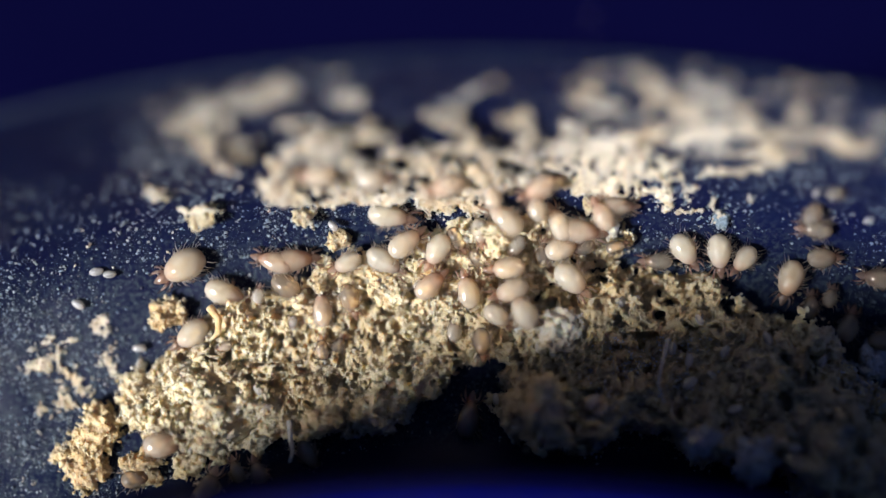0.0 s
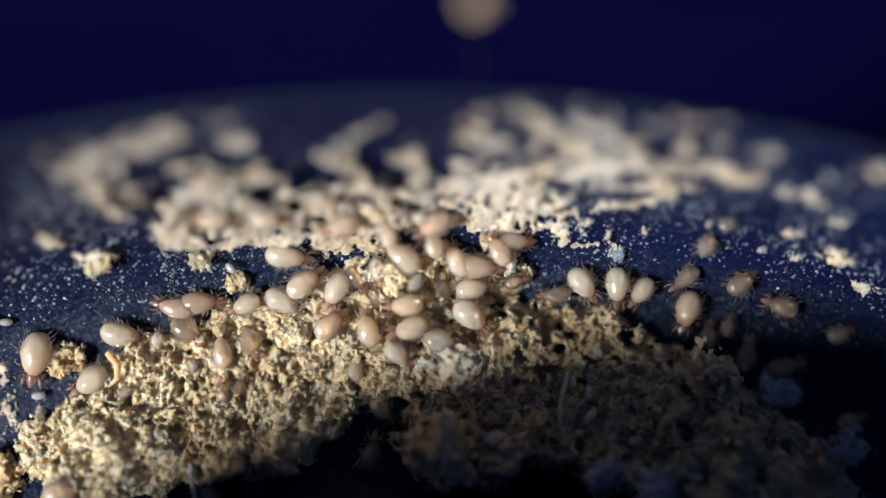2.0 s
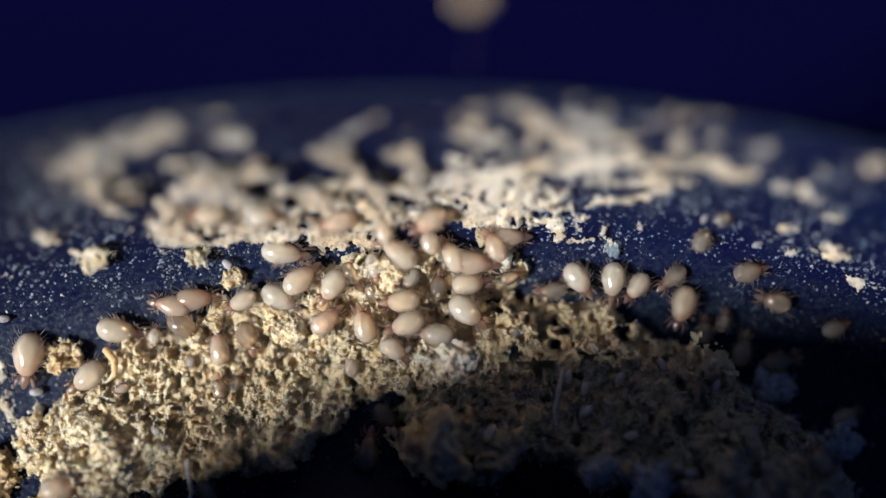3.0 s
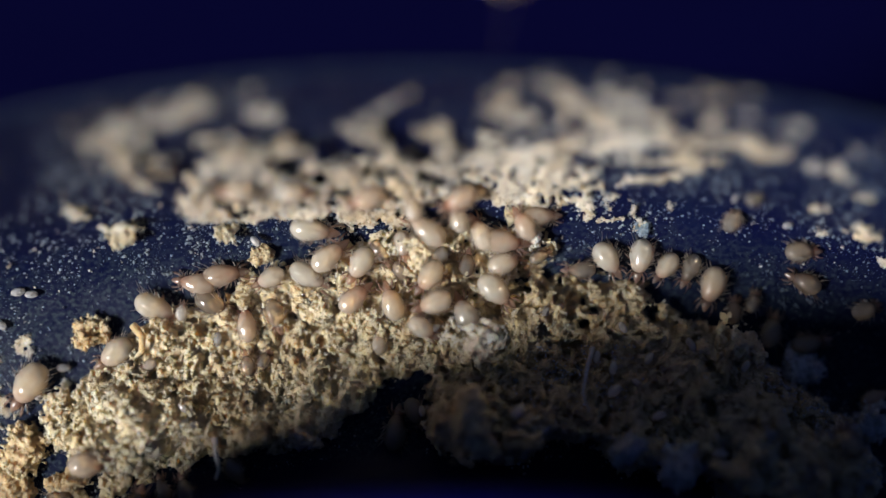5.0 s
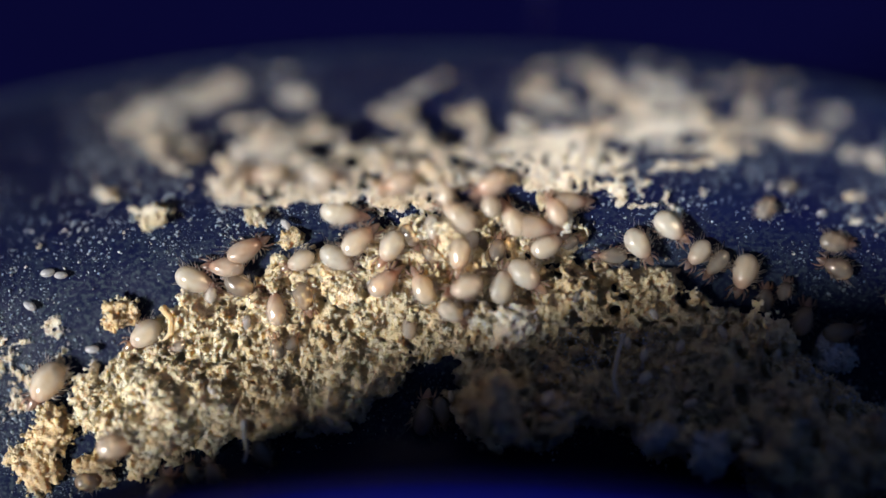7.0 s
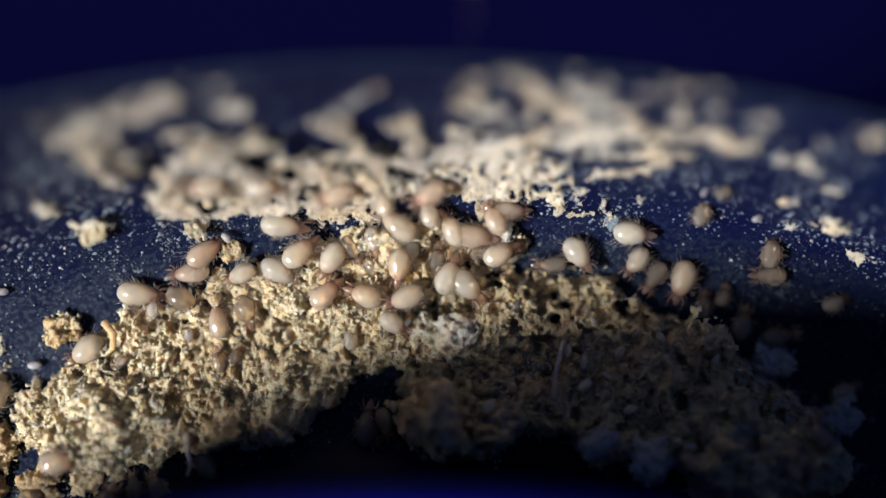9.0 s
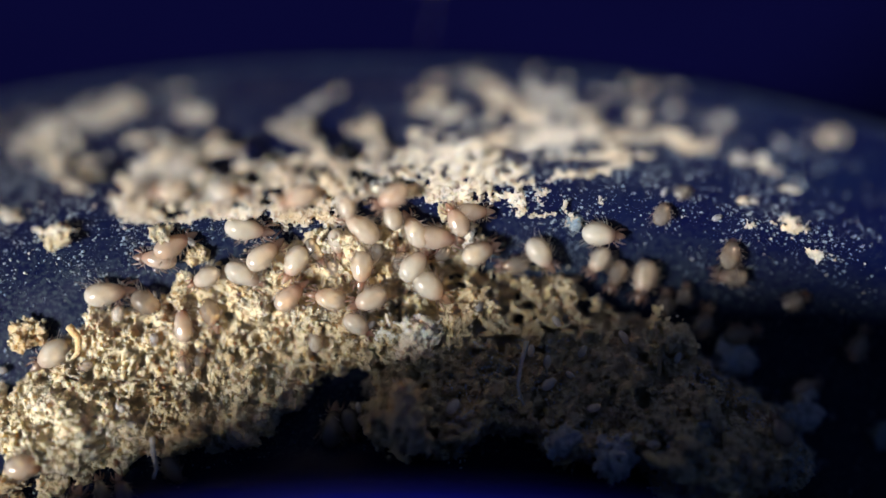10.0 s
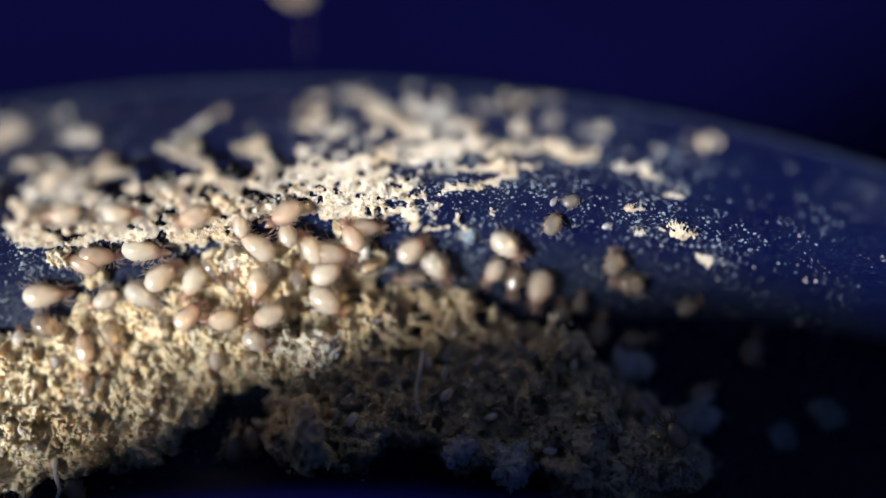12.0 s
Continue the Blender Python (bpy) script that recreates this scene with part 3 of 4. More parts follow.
OCTA = np.array(((1, 0, 0), (-1, 0, 0), (0, 1, 0), (0, -1, 0), (0, 0, 0.8), (0, 0, -0.8)))
OCTA_FACES = np.array(((0, 2, 4), (2, 1, 4), (1, 3, 4), (3, 0, 4), (2, 0, 5), (1, 2, 5), (3, 1, 5), (0, 3, 5)))


def scatter(name, places, sizes, seed, mat, label="", category="", flat=1.0, parent=None):
    """Many tiny uneven crumbs in one mesh, at the places (n, 3) and of the sizes given."""
    rng = np.random.default_rng(seed)
    n = len(places)
    q = rng.normal(size=(n, 4))
    if flat < 1:
        q[:, 1:3] *= 0.15
    q /= np.linalg.norm(q, axis=1)[:, None]
    w, x, y, z = q.T
    turn = np.stack([1 - 2 * (y * y + z * z), 2 * (x * y - z * w), 2 * (x * z + y * w), 2 * (x * y + z * w), 1 - 2 * (x * x + z * z), 2 * (y * z - x * w),
                     2 * (x * z - y * w), 2 * (y * z + x * w), 1 - 2 * (x * x + y * y)], 1).reshape(n, 3, 3)
    v = OCTA[None] * rng.uniform(0.55, 1.35, (n, 6, 1)) * np.array([1, 1, flat])
    v = np.einsum("nij,nkj->nki", turn, v) * np.asarray(sizes)[:, None, None] + np.asarray(places)[:, None, :]
    f = (OCTA_FACES[None] + 6 * np.arange(n)[:, None, None]).reshape(-1, 3)
    return tagged(part(name, v.reshape(-1, 3), f.tolist(), mat, parent), label, category, kind="stuff")


S0, S1 = np.interp((15.05, 19.15), PR[FOOT:LIP], PS[FOOT:LIP])


def clot(f, a, r, a0, r0, w):
    return np.maximum(f, 0.9 * np.exp(-((a - a0) ** 2 + (r - r0) ** 2) / (w * w)))


def clotted(a, s):
    """Where the dust has drifted together, at length a round the rim and s up the groove."""
    r = np.interp(s, PS, PR)
    f = np.zeros(np.shape(a))
    f = clot(f, a, r, -3.32, 18.60, 0.45)
    f = clot(f, a, r, -1.66, 19.01, 0.45)
    f = clot(f, a, r, -2.63, 18.29, 0.29)
    f = clot(f, a, r, -3.16, 18.57, 0.32)
    f = clot(f, a, r, -3.63, 18.49, 0.32)
    f = clot(f, a, r, -2.93, 18.74, 0.38)
    f = clot(f, a, r, -2.25, 18.82, 0.26)
    f = clot(f, a, r, 2.57, 18.53, 0.38)
    f = clot(f, a, r, 3.17, 18.44, 0.26)
    f = clot(f, a, r, 2.54, 18.08, 0.32)
    f = clot(f, a, r, 2.21, 18.10, 0.32)
    f = clot(f, a, r, 2.05, 17.91, 0.26)
    f = clot(f, a, r, 2.80, 17.86, 0.22)
    f = clot(f, a, r, 5.12, 18.22, 0.32)
    f = clot(f, a, r, 5.49, 18.18, 0.26)
    f = clot(f, a, r, 4.73, 18.31, 0.26)
    f = clot(f, a, r, 5.83, 18.08, 0.32)
    f = clot(f, a, r, 5.00, 18.60, 0.22)
    f = clot(f, a, r, 3.91, 18.99, 0.29)
    f = clot(f, a, r, 3.55, 18.66, 0.38)
    f = clot(f, a, r, 2.88, 19.10, 0.32)
    f = clot(f, a, r, 2.31, 19.18, 0.38)
    f = clot(f, a, r, 1.35, 19.07, 0.38)
    f = clot(f, a, r, -0.68, 17.81, 0.38)
    f = clot(f, a, r, -0.15, 17.72, 0.32)
    f = clot(f, a, r, -1.41, 17.80, 0.32)
    f = clot(f, a, r, -2.07, 17.84, 0.32)
    f = clot(f, a, r, -3.10, 18.10, 0.38)
    f = clot(f, a, r, -3.63, 18.08, 0.32)
    f = clot(f, a, r, -2.43, 17.74, 0.32)
    f = clot(f, a, r, -3.09, 17.78, 0.38)
    f = clot(f, a, r, -3.89, 17.82, 0.38)
    f = clot(f, a, r, 1.46, 17.87, 0.26)
    f = clot(f, a, r, 3.99, 18.73, 0.32)
    f = clot(f, a, r, 4.62, 18.69, 0.26)
    f = clot(f, a, r, -5.84, 16.69, 0.35)
    f = clot(f, a, r, -5.20, 16.57, 0.30)
    f = clot(f, a, r, -4.82, 16.55, 0.25)
    f = clot(f, a, r, -5.50, 17.90, 0.30)
    f = clot(f, a, r, -4.91, 17.39, 0.30)
    f = clot(f, a, r, -5.50, 17.00, 0.40)
    f = clot(f, a, r, 6.81, 19.01, 0.30)
    f = clot(f, a, r, -5.94, 16.44, 0.71)
    f = clot(f, a, r, -5.39, 16.90, 0.58)
    f = clot(f, a, r, -5.79, 17.37, 0.58)
    f = clot(f, a, r, -5.33, 16.14, 0.45)
    f = clot(f, a, r, -6.20, 16.94, 0.64)
    return f


def build_dust():
    rng = np.random.default_rng(3)
    n = 240000
    a, q = rng.uniform(-7.6, 7.6, n), rng.uniform(S0, S1, n)
    film = np.clip((-a - 3.6) / 1.4, 0, 1) * np.clip((S0 + 3.2 - q) / 1.6, 0, 1) * (0.8 + 0.9 * fbm(a, q, 1.6, 4, 75))
    keep = rng.random(n) < 0.08 + 0.5 * fbm(a, q, 2.6, 5, 71, 0.7) + 0.5 * film + 0.12 * np.clip((a - 1.0) / 2, 0, 1) * np.clip((5.5 - a) / 2, 0, 1)
    keep &= rng.random(n) > 0.75 * np.clip((q - S1 + 1.3) / 0.9, 0, 1)
    keep |= 0.5 * clotted(a, q) * np.clip(1.4 - (q - 23.2) / 1.2, 0.3, 1) * (1 + fbm(a, q, 5, 3, 73)) > rng.random(n)
    a, q = a[keep], q[keep]
    size = (0.0035 + 0.02 * rng.random(len(a)) ** 7) * (1 + 0.5 * clotted(a, q) * rng.random(len(a)))
    x, y, z = on_rim(a, q, size * 0.2)
    scatter("pale_dust", np.stack([x, y, z], 1), size, 3, DUST, "pale specks of dust scattered over the blue plastic", "dust", flat=0.4)


def build_crumbs():
    rng = np.random.default_rng(4)
    gx, gy, gz, f, crust, verts = CRUST_GRID
    k = rng.integers(0, len(verts), 75000)
    size = 0.006 + 0.02 * rng.random(len(k)) ** 2
    scatter("crumb_layer", verts[k] + rng.normal(0, 0.006, (len(k), 3)), size, 4, CRUST, parent=crust)
    # mould over the shaded end
    near = np.nonzero((f > -0.05) & (gx > 1.6) & (gy < -1.0))
    k = rng.integers(0, len(near[0]), 60000)
    i, j = near[0][k], near[1][k]
    web = np.minimum(np.abs(fbm(gx[i, j], gy[i, j], 2.6, 3, 81)), np.abs(fbm(gx[i, j], gy[i, j], 2.2, 3, 85)))
    keep = rng.random(len(k)) < np.clip(0.85 - web * 14, 0.04, 1) * np.clip(0.6 + 1.5 * fbm(gx[i, j], gy[i, j], 0.8, 2, 87), 0, 1)
    i, j = i[keep], j[keep]
    size = 0.006 + 0.018 * rng.random(len(i)) ** 2
    p = np.stack([gx[i, j], gy[i, j], np.maximum(gz[i, j], plastic_z(gx[i, j], gy[i, j])) + rng.uniform(0, 2.5, len(i)) * size], 1)
    scatter("mould_fluff", p, size, 7, MOULD, "pale fluffy mould over the shaded end of the crust", "mould")


def build_flakes():
    rng = np.random.default_rng(6)
    a, q, f, px, py, pz = DEPOSIT_GRID
    pick = np.nonzero(f > -0.1)
    k = rng.integers(0, len(pick[0]), 15000)
    i, j = pick[0][k], pick[1][k]
    size = 0.007 + 0.018 * rng.random(len(k)) ** 3
    place_at = np.stack([px[i, j], py[i, j], pz[i, j] + 0.012 + rng.uniform(-0.3, 1.0, len(k)) * size], 1)
    scatter("loose_flakes", place_at, size, 6, DEPOSIT, "loose pale flakes of dried food on the groove wall", "crumbs")


build_dust()
build_crumbs()
build_flakes()


# ---- single crumbs ----
def clod(name, x, y, z, size, mat, label, squash=0.7, seed=1, turn=0.0, n=32):
    """A rough, pitted lump, size in millimetres across."""
    q = np.linspace(-0.72, 0.72, n)
    px, py, pz = np.meshgrid(q * size, q * size * 0.85, q * size * squash, indexing="ij")
    o = seed * 3.7
    far = np.sqrt((px / size) ** 2 + (py / size / 0.85) ** 2 + (pz / size / squash) ** 2) * 2
    lumps = fbm3(px + o, py, pz, 2.4 / size, 2, seed)
    grain = fbm3(px + o, py + o, pz, 14.0, 2, seed + 3, 0.6)
    solid = (1 - far) * 1.3 + 0.75 * lumps + 0.6 * grain + 0.35 * fbm3(px - o, py, pz + o, 8.0, 1, seed + 6) + 0.45 * fbm3(px, py - o, pz, 24.0, 1, seed + 8)
    edge = np.ones((n, n, n), bool)
    edge[1:-1, 1:-1, 1:-1] = False
    solid[edge] = -1
    pts, quads = surface_net(solid, px, py, pz)
    ob = part(name, pts, quads.tolist(), mat, smooth=False)
    ob.matrix_basis = pose(x * MM, y * MM, z * MM, 0, 0, turn)
    rng = np.random.default_rng(seed)
    k = rng.integers(0, len(pts), int(900 * size))
    scatter("crumb_layer", pts[k] * rng.uniform(0.95, 1.08, (len(k), 1)), 0.008 + 0.02 * rng.random(len(k)) ** 2, seed, mat, parent=ob)
    return tagged(ob, label, "crumb")


def strand(name, points, width, mat, label):
    return tagged(part(name, *tube(points, [width * k for k in np.linspace(1, 0.5, len(points))], 6), mat), label, "fibre")


clod("toasted_crumb", -3.16, -0.75, -0.17, 0.38, ORANGE, "toasted orange-brown crumb lying on the blue plastic", .6, 2, 0)
clod("toasted_crumb", -4.00, -2.14, -0.12, 0.56, ORANGE, "toasted orange-brown crumb lying on the blue plastic", 0.5, 3, 67)
clod("toasted_crumb", -4.11, -2.52, -0.04, 0.51, ORANGE, "toasted orange-brown crumb lying on the blue plastic", 0.45, 4, 134)
clod("toasted_crumb", -3.94, -1.97, -0.15, 0.35, ORANGE, "toasted orange-brown crumb lying on the blue plastic", 0.4, 9, 109)
clod("toasted_crumb", -3.46, -2.50, 0.01, 0.45, ORANGE, "toasted orange-brown crumb lying on the blue plastic", 0.5, 10, 176)
clod("toasted_crumb", -4.42, -2.37, -0.11, 0.23, ORANGE, "toasted orange-brown crumb lying on the blue plastic", 0.5, 41, 30)
clod("food_crumb", -3.56, -1.63, -0.19, 0.42, CRUST, "rough tan food crumb caught in the groove", 0.5, 42, 75)
clod("food_crumb", -3.58, -1.92, -0.14, 0.32, CRUST, "rough tan food crumb caught in the groove", 0.5, 43, 15)
clod("food_crumb", -2.87, -2.45, 0.03, 0.38, CRUST, "rough tan food crumb caught in the groove", 0.5, 44, 50)
clod("food_crumb", -1.22, 0.10, -0.01, 0.26, ORANGE, "rough tan food crumb caught in the groove", .6, 5, 201)
clod("food_crumb", -1.56, 0.36, 0.23, 0.24, CRUST, "rough tan food crumb caught in the groove", .5, 6, 268)
clod("pale_clump", 1.20, -0.90, 0.22, 0.52, DEPOSIT, "pale fluffy clump of mould on the crust", .45, 7, 335)
clod("food_crumb", -2.68, 0.37, 0.39, 0.28, CRUST, "rough tan food crumb caught in the groove", .4, 8, 42)
clod("pale_clump", 1.70, 0.52, 0.23, 0.24, CRUST, "pale fluffy clump of mould on the crust", .5, 11, 243)
clod("food_crumb", -0.61, -0.51, -0.10, 0.37, CRUST, "rough tan food crumb caught in the groove", .6, 12, 310)
clod("food_crumb", 1.93, 0.20, 0.17, 0.18, DEPOSIT, "rough tan food crumb caught in the groove", .6, 13, 17)
clod("food_crumb", -0.74, -0.32, -0.07, 0.37, ORANGE, "rough tan food crumb caught in the groove", .6, 14, 84)
clod("food_crumb", 0.43, -0.51, 0.01, 0.31, ORANGE, "rough tan food crumb caught in the groove", .6, 15, 151)
clod("pale_clump", 5.78, -2.01, -0.11, 0.46, MOULD, "pale fluffy clump of mould on the crust", .6, 16, 218)
clod("pale_clump", 4.99, -1.29, -0.18, 0.39, MOULD, "pale fluffy clump of mould on the crust", .6, 17, 285)
clod("pale_clump", 5.07, -1.30, -0.18, 0.39, MOULD, "pale fluffy clump of mould on the crust", .6, 18, 352)
clod("pale_clump", 3.48, -2.34, 0.58, 0.43, MOULD, "pale fluffy clump of mould on the crust", .6, 19, 59)
clod("pale_clump", 3.43, -2.31, 0.60, 0.37, MOULD, "pale fluffy clump of mould on the crust", .6, 20, 126)
clod("pale_clump", 2.86, -2.12, 0.56, 0.36, MOULD, "pale fluffy clump of mould on the crust", .6, 21, 193)
clod("food_crumb", 1.10, -1.81, 0.56, 0.66, CRUST, "rough tan food crumb caught in the groove", .7, 22, 260)
clod("food_crumb", 4.21, -1.02, 0.15, 0.50, CRUST, "rough tan food crumb caught in the groove", .6, 23, 327)
clod("food_crumb", -0.16, -0.25, -0.11, 0.37, ORANGE, "rough tan food crumb caught in the groove", .5, 26, 168)
clod("food_crumb", 0.94, -0.38, 0.03, 0.37, ORANGE, "rough tan food crumb caught in the groove", .5, 27, 235)
clod("food_crumb", 3.14, 0.36, 0.2, 0.2, DUST, "rough tan food crumb caught in the groove", .4, 28, 302)
clod("food_crumb", 0.10, -0.67, -0.04, 0.37, CRUST, "rough tan food crumb caught in the groove", .6, 29, 9)
clod("pale_clump", 7.36, -2.10, -0.22, 0.39, DUST, "pale fluffy clump of mould on the crust", .5, 52, 124)
clod("pale_clump", 6.82, -2.33, -0.23, 0.33, DUST, "pale fluffy clump of mould on the crust", .5, 53, 161)
clod("pale_clump", 5.06, -1.33, -0.23, 0.39, DUST, "pale fluffy clump of mould on the crust", .5, 55, 235)
strand("dry_twig", [(-2.67, -0.67, -0.01), (-2.55, -0.80, 0.09), (-2.57, -0.96, 0.06), (-2.67, -1.06, -0.02)], 0.05, ORANGE, "curled dry brown fibre beside the crust")
strand("mould_strand", [(-1.73, -1.93, 0.28), (-1.72, -2.12, 0.30), (-1.69, -2.28, 0.29), (-1.72, -2.39, 0.36)], 0.035, MOULD, "white mould strand hanging from the crust")
strand("mould_strand", [(2.54, -1.01, 0.30), (2.46, -1.26, 0.36), (2.40, -1.51, 0.45), (2.46, -1.72, 0.50)], 0.03, MOULD, "white mould strand hanging from the crust")
strand("mould_strand", [(4.23, -0.96, 0.03), (4.03, -1.19, 0.48), (4.01, -1.44, 0.45)], 0.05, CRUST, "tan strand of crust hanging into the dark")
clod("food_flake", 1.42, 2.57, 3.95, 0.25, ORANGE, "pale food flake held off the lip by a fibre", 1.2, 40, 20)
strand("fibre", [(1.4, 2.0, 2.55), (1.43, 2.2, 3.0), (1.42, 2.45, 3.6)], 0.003, HAIR, "hair-thin fibre standing on the lip of the rim")


# ---- mites and eggs ----
def join(pieces):
    v, f = [], []
    for pv, pf in pieces:
        o = len(v)
        v += [tuple(p) for p in pv]
        f += [tuple(i + o for i in q) for q in pf]
    return v, f


def egg_shape(length, width, height, nu=20, nv=14, blunt=0.0, waist=0.0, dent=0.0):
    """An ovoid along x that sits round its middle."""
    v, f = [], []
    for i in range(nu + 1):
        a = math.pi * i / nu
        x = -math.cos(a)
        rad = max(0.0, math.sin(a)) ** 0.92 * (1 - blunt * x) * (1 - waist * math.exp(-((x - 0.35) / 0.12) ** 2))
        for k in range(nv):
            w = 2 * math.pi * k / nv
            if dent:
                d = Vector((x, math.cos(w) * rad, math.sin(w) * rad))
                rad_k = rad * (1 + dent * noise.noise(d * 1.7 + Vector((length * 9, width * 7, 0))))
                v.append((x * length / 2, rad_k * width / 2 * math.cos(w), rad_k * height / 2 * math.sin(w)))
                continue
            v.append((x * length / 2, rad * width / 2 * math.cos(w), rad * height / 2 * math.sin(w)))
    for i in range(nu):
        for k in range(nv):
            f.append((i * nv + k, i * nv + (k + 1) % nv, (i + 1) * nv + (k + 1) % nv, (i + 1) * nv + k))
    return v, f


SHAPES = {"plump": (0.82, 0.57, 0.5, 0.09, 0.0), "long": (0.86, 0.5, 0.45, 0.16, 0.03), "waisted": (0.84, 0.55, 0.48, 0.1, 0.08)}
SKINS = {"cream": CREAM, "rosy": ROSY, "grey": GREY}
LOOKS = {"cream": "cream-white glossy mite with short legs and fine hairs", "rosy": "rosy tan mite with reddish legs and fine hairs",
         "grey": "translucent grey mite with pale legs and fine hairs"}
FIRST = {}


def build_mite(shape, skin):
    """A mite one millimetre long that heads along x, its middle at the origin."""
    rng = random.Random(shape + skin)
    ln, wd, ht, blunt, waist = SHAPES[shape]
    thing = tagged(new("mite"), LOOKS[skin], "mite", "mites on the cap")
    v, f = egg_shape(ln, wd, ht, 26, 20, blunt, waist, 0.13)
    part("body", [(x - 0.1, y, z) for x, y, z in v], f, SKINS[skin], thing)
    v, f = egg_shape(0.34, 0.2, 0.17, 12, 12, 0.45)
    part("head", [(x + 0.39, y, z - 0.06) for x, y, z in v], f, LIMB, thing, "reddish mouthparts")
    for side in (1, -1):
        for x0, out, fwd in ((0.28, 0.06, 0.3), (0.22, 0.14, 0.22), (0.0, 0.12, -0.08), (-0.12, 0.1, -0.18)):
            j = rng.uniform(-0.03, 0.03)
            y0 = 0.12 if x0 > 0.1 else 0.22
            pts = [(x0, side * y0 * 0.7, -0.1), (x0 + fwd * 0.4, side * (y0 + out * 0.6), -0.03 + j), (x0 + fwd * 0.75, side * (y0 + out * 0.9), -0.1), (x0 + fwd * 1.1 + j, side * (y0 + out), -0.22)]
            part("leg", *tube(pts, (0.034, 0.03, 0.024, 0.01), 6), LIMB, thing)
    hairs = []
    for k in range(34):
        side = 1 if k % 2 else -1
        x0 = rng.uniform(-0.5, 0.4)
        back = max(0.0, (0.25 - x0) / 0.75)
        y0 = side * wd * 0.44 * math.sqrt(max(0.05, 1 - ((x0 + 0.1) / 0.5) ** 2))
        l = rng.uniform(0.06, 0.16) + rng.choice((0.0, 0.05, 0.22)) * back
        d = Vector((-back * 1.1 + rng.uniform(-0.2, 0.4), side * rng.uniform(0.4, 1.0), rng.uniform(-0.1, 0.7))).normalized()
        p = Vector((x0, y0, rng.uniform(0.0, 0.14)))
        hairs.append(tube([p, p + d * l * 0.5 + Vector((0, 0, 0.02)), p + d * l + Vector((-0.03, 0, -0.02))], (0.011, 0.008, 0.004), 3))
    part("hair", *join(hairs), HAIR, thing, "fine pale hairs")
    return thing


def place(x, y, z, heading, length, nose=0.0, lean=0.0):
    """The pose of a mite, millimetres and degrees: nose lifts its head, lean rolls it."""
    return pose(x * MM, y * MM, z * MM, 0, 0, heading) @ pose(0, 0, 0, 0, -nose, 0) @ pose(0, 0, 0, lean, 0, 0) @ Matrix.Diagonal((length, length, length, 1))


def mite(x, y, z, heading, length, skin="cream", shape="plump", nose=0.0, lean=0.0):
    m = place(x, y, z, heading, length, nose, lean)
    key = (shape, skin)
    if key in FIRST:
        return copy_thing(FIRST[key], m @ Matrix.Diagonal([1 / s for s in FIRST[key].scale] + [1]))
    ob = build_mite(shape, skin)
    ob.matrix_basis = m
    FIRST[key] = ob
    return ob


EGGS = []


def egg(x, y, z, heading, length, tilt=0.0):
    if crust_field(np.array(x), np.array(y)) > 0:
        z = max(z, float(crust_z(np.array(x), np.array(y))) + 0.1)
    m = pose(x * MM, y * MM, z * MM, 0, -tilt, heading) @ Matrix.Diagonal((length, length, length, 1))
    if EGGS:
        ob = copy_thing(EGGS[0], m @ Matrix.Diagonal([1 / s for s in EGGS[0].scale] + [1]))
    else:
        ob = part("mite_egg", *egg_shape(1.0, 0.6, 0.58, 16, 12, 0.05), EGG)
        tagged(ob, "tiny clear white mite egg lying on the cap", "egg", "mite eggs")
        ob.matrix_basis = m
    EGGS.append(ob)
    return ob


mover_a = mite(-3.01, -0.22, 0.01, 210, 0.62, "cream", "plump")
mover_b = mite(-2.46, -0.53, -0.08, -22, 0.55, "cream", "long")
mite(-2.91, -1.00, -0.05, 216, 0.50, "cream", "plump")
mover_d = mite(-1.96, -0.14, -0.01, 165, 0.47, "rosy", "long")
mover_e = mite(-1.66, -0.12, -0.03, 5, 0.50, "rosy", "long")
mite(-1.76, -0.45, -0.06, -33, 0.46, "grey", "plump")
mite(-2.51, -1.12, 0.03, 200, 0.20, "rosy", "plump")
mite(-1.12, -0.17, 0.08, 205, 0.39, "cream", "plump")
mite(-0.64, -0.16, 0.03, -30, 0.50, "cream", "long")
mite(-0.73, -0.38, -0.03, 260, 0.30, "grey", "long")
mite(-0.40, 0.09, 0.16, 38, 0.49, "cream", "waisted")
mite(-0.08, -0.04, 0.15, 238, 0.46, "cream", "plump")
mite(0.17, 0.09, 0.14, -60, 0.34, "grey", "waisted")
mite(0.42, 0.17, 0.20, -82, 0.34, "cream", "waisted")
mite(0.41, -0.13, 0.07, -60, 0.31, "grey", "plump")
mite(0.81, 0.01, 0.14, 240, 0.34, "cream", "plump")
mover_o = mite(0.70, -0.22, 0.26, 185, 0.45, "cream", "plump")
mite(-0.12, -0.39, 0.12, 40, 0.45, "rosy", "waisted")
mover_r = mite(0.28, -0.45, 0.15, 105, 0.45, "cream", "plump")
mite(0.74, -0.48, 0.29, 200, 0.46, "cream", "plump")
mover_s = mite(0.89, -0.68, 0.35, 120, 0.48, "cream", "plump")
mite(-1.39, -0.66, -0.06, 95, 0.44, "rosy", "long")
mite(-1.06, -0.60, -0.07, -72, 0.42, "grey", "plump")
mite(-0.57, 0.37, 0.25, -10, 0.53, "cream", "long")
mite(0.67, 0.37, 0.32, 140, 0.53, "cream", "long")
mite(1.05, 0.49, 0.36, 105, 0.37, "cream", "plump")
mite(1.03, 0.66, 0.65, 210, 0.45, "rosy", "plump")
mite(1.30, 0.31, 0.26, 118, 0.45, "cream", "waisted")
mite(1.15, -0.03, 0.08, 80, 0.33, "grey", "plump")
